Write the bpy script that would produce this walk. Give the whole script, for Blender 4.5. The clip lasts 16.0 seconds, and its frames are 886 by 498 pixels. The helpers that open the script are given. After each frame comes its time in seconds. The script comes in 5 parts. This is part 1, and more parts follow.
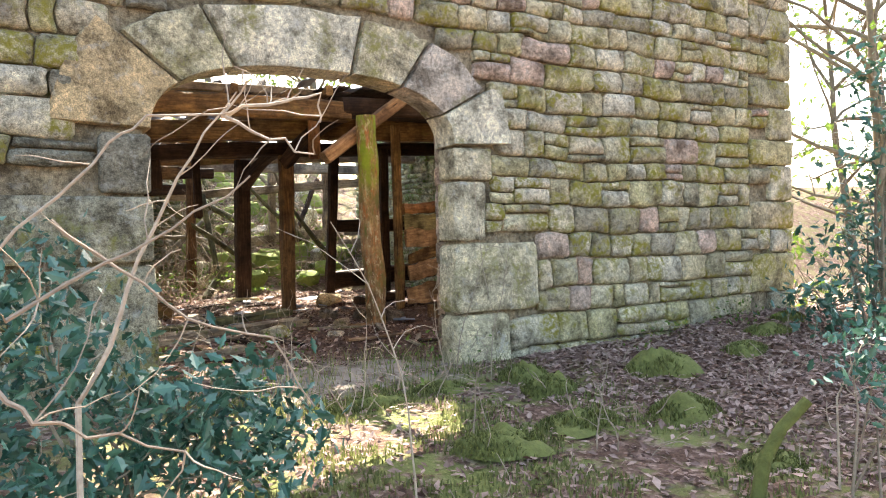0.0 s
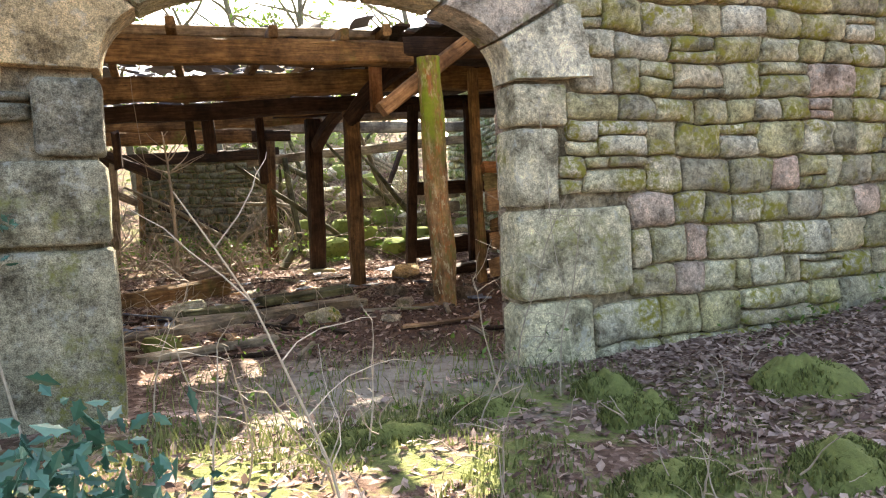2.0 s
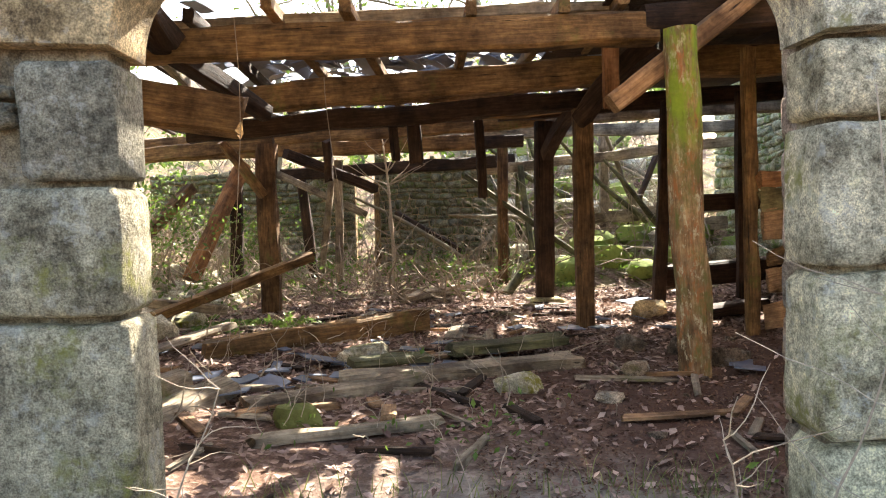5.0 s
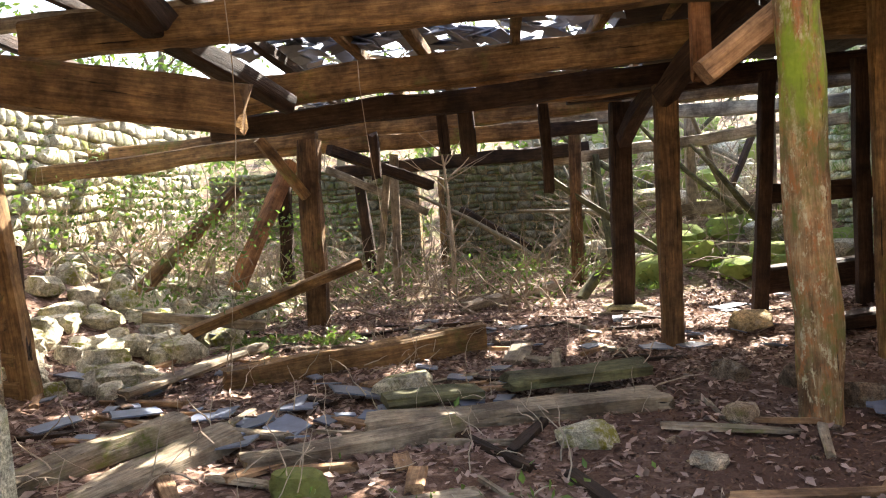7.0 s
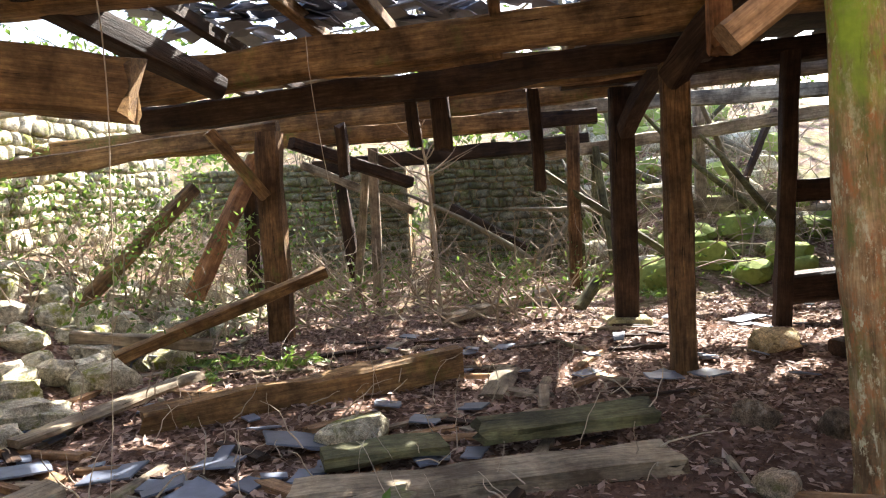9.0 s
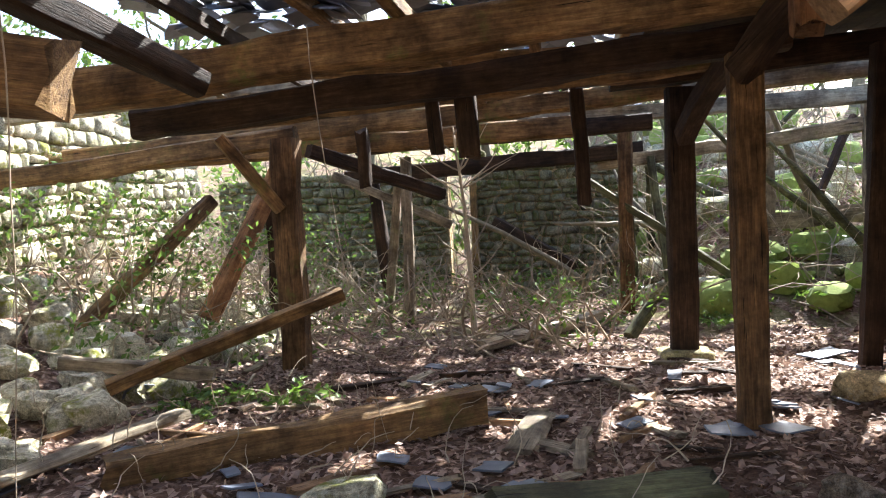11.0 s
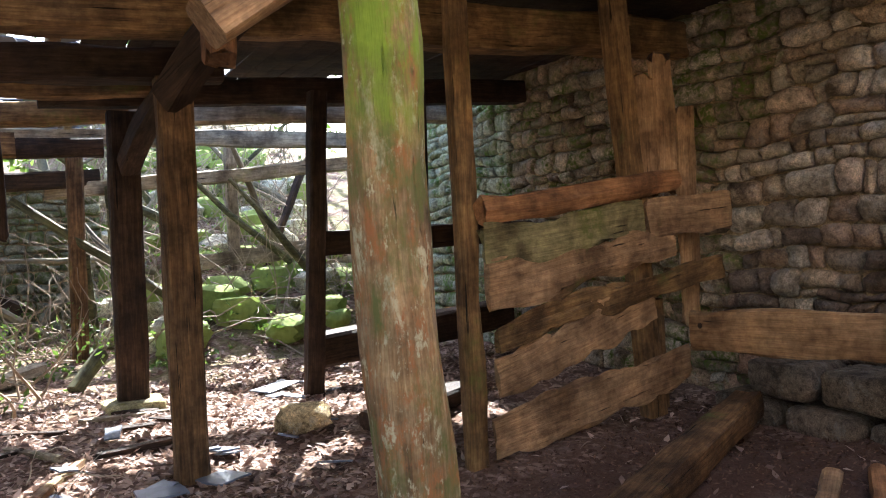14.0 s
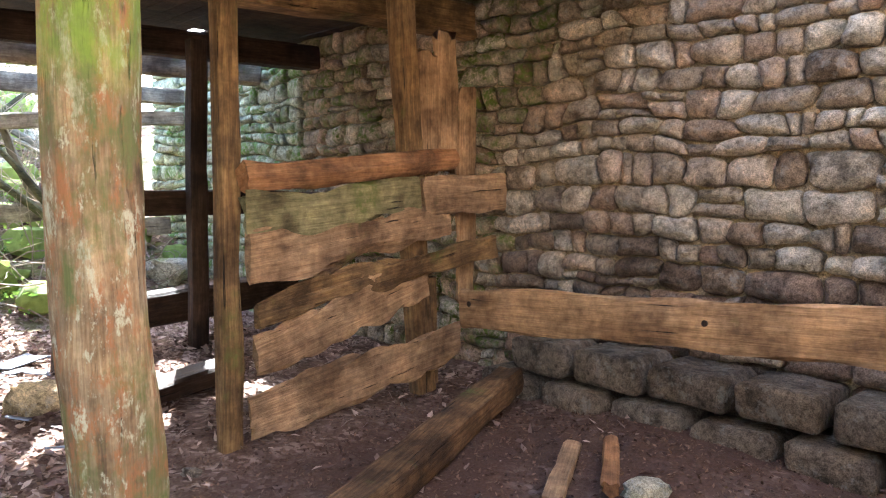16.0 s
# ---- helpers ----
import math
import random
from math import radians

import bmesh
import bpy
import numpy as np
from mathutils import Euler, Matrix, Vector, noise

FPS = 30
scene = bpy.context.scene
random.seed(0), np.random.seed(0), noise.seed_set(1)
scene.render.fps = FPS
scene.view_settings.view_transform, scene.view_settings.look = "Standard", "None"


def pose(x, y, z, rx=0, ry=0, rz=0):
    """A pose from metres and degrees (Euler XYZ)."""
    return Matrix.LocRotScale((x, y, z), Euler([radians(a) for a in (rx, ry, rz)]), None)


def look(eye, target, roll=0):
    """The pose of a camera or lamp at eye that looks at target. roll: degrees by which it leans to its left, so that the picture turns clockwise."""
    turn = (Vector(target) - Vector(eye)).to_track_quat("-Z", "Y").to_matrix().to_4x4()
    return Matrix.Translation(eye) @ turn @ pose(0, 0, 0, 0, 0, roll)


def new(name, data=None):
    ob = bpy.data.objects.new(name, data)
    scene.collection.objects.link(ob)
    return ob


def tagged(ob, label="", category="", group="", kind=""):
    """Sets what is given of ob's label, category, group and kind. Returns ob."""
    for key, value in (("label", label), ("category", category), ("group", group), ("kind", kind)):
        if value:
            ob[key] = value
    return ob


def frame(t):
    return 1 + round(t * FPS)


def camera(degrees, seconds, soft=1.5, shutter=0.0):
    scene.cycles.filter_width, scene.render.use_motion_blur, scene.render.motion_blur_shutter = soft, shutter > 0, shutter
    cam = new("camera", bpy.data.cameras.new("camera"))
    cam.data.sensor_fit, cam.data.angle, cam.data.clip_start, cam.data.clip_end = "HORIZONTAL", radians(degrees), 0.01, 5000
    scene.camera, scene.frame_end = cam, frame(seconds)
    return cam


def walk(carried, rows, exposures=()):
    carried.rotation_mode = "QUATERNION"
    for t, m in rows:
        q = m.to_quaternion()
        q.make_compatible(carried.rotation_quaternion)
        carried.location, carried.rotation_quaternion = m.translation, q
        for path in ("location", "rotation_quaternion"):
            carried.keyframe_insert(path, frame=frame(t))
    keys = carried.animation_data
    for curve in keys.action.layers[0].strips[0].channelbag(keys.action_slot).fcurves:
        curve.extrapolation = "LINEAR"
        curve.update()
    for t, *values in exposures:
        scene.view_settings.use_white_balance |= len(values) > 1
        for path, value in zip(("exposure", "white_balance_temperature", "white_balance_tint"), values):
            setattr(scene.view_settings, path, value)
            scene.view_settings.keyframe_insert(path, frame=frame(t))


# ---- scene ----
cam = camera(62.0, 16.0, soft=1.1)
PATH = [
    (0, (0.201, -0.39, 1.461), (1.226, 1.327, 1.428), -1.2),
    (0.5, (0.537, -0.141, 1.483), (1.454, 1.636, 1.441), -0.9),
    (1, (0.829, 0.149, 1.481), (1.78, 1.907, 1.421), -2.0),
    (1.5, (1.066, 0.462, 1.493), (1.999, 2.228, 1.392), -1.8),
    (2, (1.392, 0.781, 1.489), (2.129, 2.635, 1.358), -2.4),
    (2.5, (1.626, 1.065, 1.519), (2.189, 2.979, 1.387), -2.0),
    (3, (1.78, 1.456, 1.56), (2.346, 3.37, 1.434), -1.7),
    (3.5, (1.9, 1.731, 1.553), (2.333, 3.68, 1.427), -2.7),
    (4, (2.113, 2.074, 1.62), (2.282, 4.062, 1.485), -2.0),
    (4.5, (2.232, 2.339, 1.629), (2.33, 4.334, 1.527), -1.5),
    (4.7, (2.266, 2.492, 1.644), (2.351, 4.488, 1.55), -1.5),
    (6.8, (2.559, 3.791, 1.762), (2.41, 5.783, 1.652), -3.3),
    (7, (2.576, 3.914, 1.756), (2.416, 5.905, 1.647), -3.1),
    (7.5, (2.653, 4.241, 1.78), (2.417, 6.225, 1.698), -1.4),
    (8, (2.709, 4.507, 1.778), (2.389, 6.478, 1.675), -1.1),
    (8.5, (2.722, 4.818, 1.789), (2.466, 6.799, 1.681), -3.1),
    (9, (2.797, 5.072, 1.821), (2.624, 7.06, 1.695), -3.4),
    (9.2, (2.839, 5.189, 1.831), (2.604, 7.171, 1.716), -3.2),
    (11.3, (2.981, 6.074, 1.844), (2.665, 8.047, 1.757), -3.0),
    (11.5, (3.019, 6.12, 1.85), (2.755, 8.101, 1.754), -2.4),
    (12, (3.177, 6.217, 1.857), (3.079, 8.212, 1.755), -2.3),
    (12.5, (3.28, 6.25, 1.847), (3.328, 8.245, 1.719), -2.6),
    (13, (3.318, 6.345, 1.84), (3.727, 8.299, 1.717), -2.8),
    (13.5, (3.366, 6.411, 1.846), (4.147, 8.25, 1.777), -3.1),
    (14, (3.409, 6.407, 1.84), (4.379, 8.155, 1.778), -2.5),
    (14.5, (3.492, 6.407, 1.832), (4.566, 8.093, 1.767), -1.2),
    (15, (3.595, 6.392, 1.83), (4.785, 7.997, 1.743), -0.1),
    (15.5, (3.669, 6.383, 1.835), (4.95, 7.913, 1.713), 0.3),
    (16, (3.716, 6.391, 1.826), (5.095, 7.832, 1.685), 0.8),
]
walk(cam, [(t, look(eye, target, roll)) for t, eye, target, roll in PATH],
     [(0, 2.6, 7100, 11), (2.5, 2.5, 7100, 11), (4.5, 2.6, 6950, 11), (7, 2.7, 6700, 12), (8.5, 2.65, 6500, 12), (11.5, 2.5, 5850, 8), (12.5, 2.7, 5800, 8), (14, 2.9, 5800, 9), (15, 3.2, 5800, 9), (15.5, 3.5, 5700, 9), (16, 3.95, 5600, 9)])

# ---- world, sun ----
SUN_DIR = Vector((0.34, 0.66, 0.66)).normalized()
world = bpy.data.worlds.new("world")
scene.world = world
world.use_nodes = True
wn = world.node_tree
sky = wn.nodes.new("ShaderNodeTexSky")
sky.sky_type, sky.sun_disc = "NISHITA", False
sky.sun_elevation = math.asin(SUN_DIR.z)
sky.sun_rotation = math.atan2(SUN_DIR.x, SUN_DIR.y)
sky.dust_density, sky.air_density = 3.0, 1.0
wn.links.new(sky.outputs[0], wn.nodes["Background"].inputs[0])
wn.nodes["Background"].inputs[1].default_value = 0.13
sun = new("sun", bpy.data.lights.new("sun", "SUN"))
sun.data.energy, sun.data.angle, sun.data.color = 5.0, radians(0.5), (1.0, 0.95, 0.86)
sun.matrix_world = look(SUN_DIR * 30, (0, 0, 0))

rng = random.Random(7)
nrng = np.random.RandomState(11)


# ---- materials ----
class Mat:
    def __init__(self, name, rough=0.85, spec=0.3, made=None):
        self.m = made or bpy.data.materials.new(name)
        self.m.use_nodes = True
        self.t = self.m.node_tree
        self.b = self.t.nodes["Principled BSDF"]
        self.b.inputs["Roughness"].default_value = rough
        self.b.inputs["Specular IOR Level"].default_value = spec
        self.tc = self.t.nodes.new("ShaderNodeTexCoord")

    def n(self, kind, **kw):
        nd = self.t.nodes.new(kind)
        for k, v in kw.items():
            nd.inputs[k].default_value = v
        return nd

    def l(self, a, b):
        self.t.links.new(a, b)

    def coord(self, scale=(1, 1, 1), space="Object", jitter=None):
        mp = self.n("ShaderNodeMapping")
        mp.inputs["Scale"].default_value = scale
        self.l(self.tc.outputs[space], mp.inputs["Vector"])
        if jitter is not None:
            mul = self.n("ShaderNodeMath")
            mul.operation = "MULTIPLY"
            mul.inputs[1].default_value = 37.0
            self.l(jitter, mul.inputs[0])
            cb = self.n("ShaderNodeCombineXYZ")
            for k in range(3):
                self.l(mul.outputs[0], cb.inputs[k])
            self.l(cb.outputs[0], mp.inputs["Location"])
        return mp.outputs[0]

    def noise(self, vec, scale, detail=5.0, rough=0.6):
        nd = self.n("ShaderNodeTexNoise", Scale=scale, Detail=detail, Roughness=rough)
        self.l(vec, nd.inputs["Vector"])
        return nd.outputs["Fac"]

    def ramp(self, fac, stops, interp="LINEAR"):
        nd = self.n("ShaderNodeValToRGB")
        nd.color_ramp.interpolation = interp
        e = nd.color_ramp.elements
        e[0].position, e[0].color = stops[0][0], (*stops[0][1], 1)
        e[1].position, e[1].color = stops[-1][0], (*stops[-1][1], 1)
        for p, c in stops[1:-1]:
            x = e.new(p)
            x.color = (*c, 1)
        self.l(fac, nd.inputs[0])
        return nd.outputs[0]

    def mix(self, fac, a, b, mode="MIX"):
        nd = self.n("ShaderNodeMixRGB")
        nd.blend_type = mode
        for v, s in ((fac, 0), (a, 1), (b, 2)):
            if isinstance(v, (int, float)):
                nd.inputs[s].default_value = v
            elif isinstance(v, tuple):
                nd.inputs[s].default_value = (*v, 1)
            else:
                self.l(v, nd.inputs[s])
        return nd.outputs[0]

    def step(self, fac, a, b):
        return self.ramp(fac, [(a, (0, 0, 0)), (b, (1, 1, 1))])

    def bump(self, height, strength=0.5, dist=0.02):
        nd = self.n("ShaderNodeBump", Strength=strength, Distance=dist)
        self.l(height, nd.inputs["Height"])
        self.l(nd.outputs[0], self.b.inputs["Normal"])

    def out(self, col):
        self.l(col, self.b.inputs["Base Color"])
        return self.m

    def rand(self, island):
        if island:
            return self.n("ShaderNodeNewGeometry").outputs["Random Per Island"]
        return self.n("ShaderNodeObjectInfo").outputs["Random"]


def stone_mat(name, tones, moss=(0.62, 0.72), moss_col=(0.14, 0.14, 0.03), island=False, pale=0.5, space="Object"):
    k = Mat(name, 0.9, 0.2)
    r = k.rand(island)
    base = k.ramp(r, [(i / (len(tones) - 1), c) for i, c in enumerate(tones)])
    v = k.coord(space=space, jitter=r)
    big, fine, speck = k.noise(v, 4.0, 7, 0.65), k.noise(v, 26, 8, 0.72), k.noise(v, 120, 3)
    c = k.mix(0.9, base, k.ramp(big, [(0.36, (0.34, 0.32, 0.27)), (0.48, (0.95, 0.94, 0.88)), (0.64, (1.5, 1.47, 1.36))]), "MULTIPLY")
    c = k.mix(0.9, c, k.ramp(fine, [(0.34, (0.34, 0.32, 0.29)), (0.5, (0.95, 0.94, 0.92)), (0.64, (1.35, 1.33, 1.28))]), "MULTIPLY")
    c = k.mix(0.7, c, k.ramp(speck, [(0.38, (0.45, 0.43, 0.4)), (0.6, (1.3, 1.3, 1.27))]), "MULTIPLY")
    lich = k.noise(v, 9.0, 7, 0.72)
    c = k.mix(k.mix(1.0, k.step(lich, 0.55, 0.62), (pale, pale, pale), "MULTIPLY"), c, (0.55, 0.54, 0.48))
    m1 = k.mix(1.0, k.step(k.noise(v, 1.8, 5, 0.65), *moss), k.step(k.noise(v, 18, 6, 0.7), 0.42, 0.56), "MULTIPLY")
    c = k.mix(m1, c, k.mix(k.noise(v, 45, 3), moss_col, (moss_col[0] * 1.9, moss_col[1] * 1.8, moss_col[2] * 1.5)))
    k.bump(k.mix(0.5, fine, k.mix(0.4, big, speck)), 1.0, 0.06)
    return k.out(c)


def wood_mat(name, dark, mid, light, green=0.0, gloss=0.8):
    k = Mat(name, gloss, 0.25)
    r = k.n("ShaderNodeObjectInfo").outputs["Random"]
    v = k.coord((0.7, 8, 8), jitter=r)
    w = k.coord((1, 1, 1), jitter=r)
    grain = k.noise(v, 4.5, 8, 0.65)
    fibre = k.noise(k.coord((1.2, 40, 40), jitter=r), 3.0, 4)
    patch = k.noise(w, 2.6, 5)
    c = k.ramp(grain, [(0.16, dark), (0.46, mid), (0.84, light)])
    c = k.mix(0.3, c, k.ramp(fibre, [(0.38, (0.5, 0.48, 0.46)), (0.6, (1.3, 1.28, 1.25))]), "MULTIPLY")
    c = k.mix(0.9, c, k.ramp(patch, [(0.36, (0.36, 0.32, 0.29)), (0.5, (0.95, 0.93, 0.9)), (0.64, (1.6, 1.56, 1.46))]), "MULTIPLY")
    c = k.mix(0.4, c, k.ramp(k.noise(w, 17, 6, 0.7), [(0.38, (0.45, 0.42, 0.4)), (0.6, (1.3, 1.3, 1.28))]), "MULTIPLY")
    crack = k.step(k.noise(k.coord((0.5, 13, 13), jitter=r), 2.6, 4), 0.30, 0.34)
    c = k.mix(crack, tuple(0.25 * q for q in dark), c)
    if green:
        g = k.mix(1.0, k.step(k.noise(w, 1.7, 4), 0.66 - green * 0.2, 0.78 - green * 0.2), k.step(k.noise(w, 20, 5), 0.35, 0.6), "MULTIPLY")
        c = k.mix(g, c, (0.12, 0.13, 0.03))
    k.bump(k.mix(0.5, k.mix(0.5, grain, fibre), crack), 1.0, 0.03)
    return k.out(c)


def plain_mat(name, a, b, scale=12, rough=0.8, island=True, bump=0.3, spec=0.3, trans=0.0):
    k = Mat(name, rough, spec)
    v = k.coord()
    c = k.mix(k.rand(island), a, b)
    c = k.mix(0.6, c, k.ramp(k.noise(v, scale, 5), [(0.3, (0.55, 0.55, 0.55)), (0.7, (1.3, 1.3, 1.3))]), "MULTIPLY")
    if bump:
        k.bump(k.noise(v, scale * 3, 5), bump, 0.01)
    if trans:
        tr = k.n("ShaderNodeBsdfTranslucent")
        k.l(c, tr.inputs[0])
        ms = k.n("ShaderNodeMixShader")
        ms.inputs[0].default_value = trans
        k.l(k.b.outputs[0], ms.inputs[1])
        k.l(tr.outputs[0], ms.inputs[2])
        k.l(ms.outputs[0], k.t.nodes["Material Output"].inputs[0])
    return k.out(c)


TONES_FRONT = [(0.46, 0.42, 0.28), (0.56, 0.52, 0.38), (0.37, 0.34, 0.24), (0.62, 0.58, 0.47), (0.52, 0.45, 0.33), (0.48, 0.44, 0.26), (0.32, 0.29, 0.22), (0.64, 0.6, 0.5)]
TONES_BARN = [(0.42, 0.33, 0.24), (0.52, 0.45, 0.37), (0.26, 0.19, 0.14), (0.44, 0.31, 0.23), (0.58, 0.51, 0.43), (0.30, 0.24, 0.19), (0.48, 0.37, 0.28)]
M_front = stone_mat("front_stone", TONES_FRONT, (0.49, 0.58), (0.19, 0.175, 0.035), pale=0.3)
M_front_i = stone_mat("front_stone_far", TONES_FRONT, (0.49, 0.58), (0.19, 0.175, 0.035), island=True, pale=0.3)
M_dress = stone_mat("dressed_granite", [(0.6, 0.55, 0.42), (0.72, 0.68, 0.56), (0.56, 0.52, 0.37), (0.64, 0.57, 0.43)], (0.52, 0.64), (0.2, 0.19, 0.07), pale=0.45)
M_dressmid = stone_mat("mid_granite", [(0.36, 0.33, 0.25), (0.4, 0.37, 0.28)], (0.5, 0.6), (0.16, 0.16, 0.05), pale=0.35)
M_dressdark = stone_mat("dark_granite", [(0.2, 0.19, 0.15), (0.25, 0.235, 0.19)], (0.55, 0.65), (0.12, 0.13, 0.04), pale=0.4)
M_warm = stone_mat("iron_stained_granite", [(0.56, 0.43, 0.26), (0.54, 0.43, 0.27)], (0.7, 0.8), pale=0.3)
M_pink = stone_mat("pink_granite", [(0.55, 0.41, 0.34), (0.5, 0.4, 0.34)], (0.6, 0.7), pale=0.3)
M_pinkpale = stone_mat("pale_pink_granite", [(0.58, 0.5, 0.44), (0.55, 0.49, 0.43)], (0.6, 0.7), pale=0.4)
M_barn = stone_mat("barn_stone", TONES_BARN, (0.66, 0.76), (0.1, 0.1, 0.03), pale=0.25)
M_barn_i = stone_mat("barn_stone_far", TONES_BARN, (0.45, 0.58), (0.08, 0.11, 0.02), island=True, pale=0.4)
# darker tones for the lower part of the side wall
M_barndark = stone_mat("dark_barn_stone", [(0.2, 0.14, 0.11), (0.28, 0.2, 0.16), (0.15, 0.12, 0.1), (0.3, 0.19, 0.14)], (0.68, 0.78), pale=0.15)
M_moss_i = stone_mat("mossy_rubble", [(0.5, 0.47, 0.38), (0.58, 0.55, 0.47), (0.42, 0.39, 0.31)], (0.5, 0.6), (0.14, 0.15, 0.03), island=False, pale=0.5)
M_ruin_i = stone_mat("ruin_stone", [(0.5, 0.47, 0.38), (0.58, 0.55, 0.47), (0.42, 0.39, 0.31)], (0.5, 0.6), (0.14, 0.15, 0.03), island=True, pale=0.5)
# mossy stone of the far wall, the bay's shade put into its tones
M_shademoss = stone_mat("shaded_mossy_stone", [(0.2, 0.18, 0.13), (0.26, 0.24, 0.17)], (0.45, 0.55), (0.07, 0.08, 0.02), pale=0.2)
M_shademoss_i = stone_mat("shaded_mossy_stone_far", [(0.2, 0.18, 0.13), (0.26, 0.24, 0.17)], (0.45, 0.55), (0.07, 0.08, 0.02), island=True, pale=0.2)
M_mortar = stone_mat("earth_mortar", [(0.26, 0.22, 0.15), (0.3, 0.25, 0.18)], (0.6, 0.72), (0.1, 0.1, 0.04), pale=0.2)
M_mortar_in = stone_mat("clay_mortar", [(0.46, 0.35, 0.22), (0.48, 0.37, 0.24)], (0.72, 0.8), pale=0.15)
M_oak = wood_mat("weathered_oak", (0.045, 0.027, 0.014), (0.165, 0.096, 0.042), (0.37, 0.24, 0.105), 0.4)
# dark old oak, tones lowered further to deepen the shade under the loft
M_oakdark = wood_mat("old_oak_with_shade", (0.009, 0.005, 0.003), (0.032, 0.018, 0.011), (0.085, 0.05, 0.028))
M_postoak = wood_mat("brown_post_oak", (0.02, 0.011, 0.006), (0.1, 0.055, 0.026), (0.26, 0.16, 0.075), 0.3)
M_board = wood_mat("barn_board", (0.09, 0.05, 0.028), (0.28, 0.17, 0.092), (0.46, 0.31, 0.18), 0.25)
M_plank = wood_mat("brown_plank", (0.09, 0.048, 0.024), (0.3, 0.175, 0.085), (0.44, 0.28, 0.15), 0.1)
M_greenboard = wood_mat("algae_green_board", (0.07, 0.06, 0.026), (0.21, 0.18, 0.085), (0.36, 0.31, 0.16), 0.6)
M_red = wood_mat("reddish_board", (0.08, 0.035, 0.016), (0.26, 0.125, 0.055), (0.4, 0.22, 0.105))
M_grey = wood_mat("greyed_wood", (0.08, 0.062, 0.046), (0.22, 0.18, 0.13), (0.38, 0.33, 0.25), 0.4)
M_mossbranch = wood_mat("moss_covered_wood", (0.035, 0.035, 0.02), (0.085, 0.085, 0.042), (0.17, 0.165, 0.085))
M_slate = plain_mat("roof_slate", (0.07, 0.08, 0.11), (0.14, 0.16, 0.21), 9, 0.5, False, 0.2, 0.5)
M_slate_i = plain_mat("loose_slates", (0.09, 0.10, 0.13), (0.2, 0.21, 0.25), 9, 0.5, True, 0.2, 0.5)
M_leaf = plain_mat("dead_leaves", (0.1, 0.05, 0.036), (0.48, 0.345, 0.275), 25, 0.7, True, 0.2, 0.3, 0.15)
M_green = plain_mat("green_leaves", (0.07, 0.13, 0.02), (0.18, 0.27, 0.05), 20, 0.45, True, 0.0, 0.4, 0.4)
M_holly = plain_mat("holly_leaves", (0.025, 0.085, 0.055), (0.08, 0.2, 0.13), 20, 0.28, True, 0.0, 0.6, 0.1)
M_moss = plain_mat("moss", (0.06, 0.072, 0.018), (0.2, 0.21, 0.06), 22, 0.95, True, 0.8)
# brighter copy of the moss, sunlight put into its colour
M_brightmoss = plain_mat("sunlit_moss", (0.12, 0.17, 0.03), (0.3, 0.36, 0.1), 14, 0.95, True, 0.8)
M_grass = plain_mat("grass_blades", (0.09, 0.11, 0.03), (0.26, 0.27, 0.1), 20, 0.6, True, 0.0, 0.3, 0.3)
M_twig = plain_mat("bare_twig", (0.26, 0.2, 0.14), (0.46, 0.38, 0.28), 30, 0.8, False, 0.3)
M_bark = plain_mat("bark", (0.12, 0.1, 0.07), (0.22, 0.19, 0.13), 14, 0.9, False, 0.8)


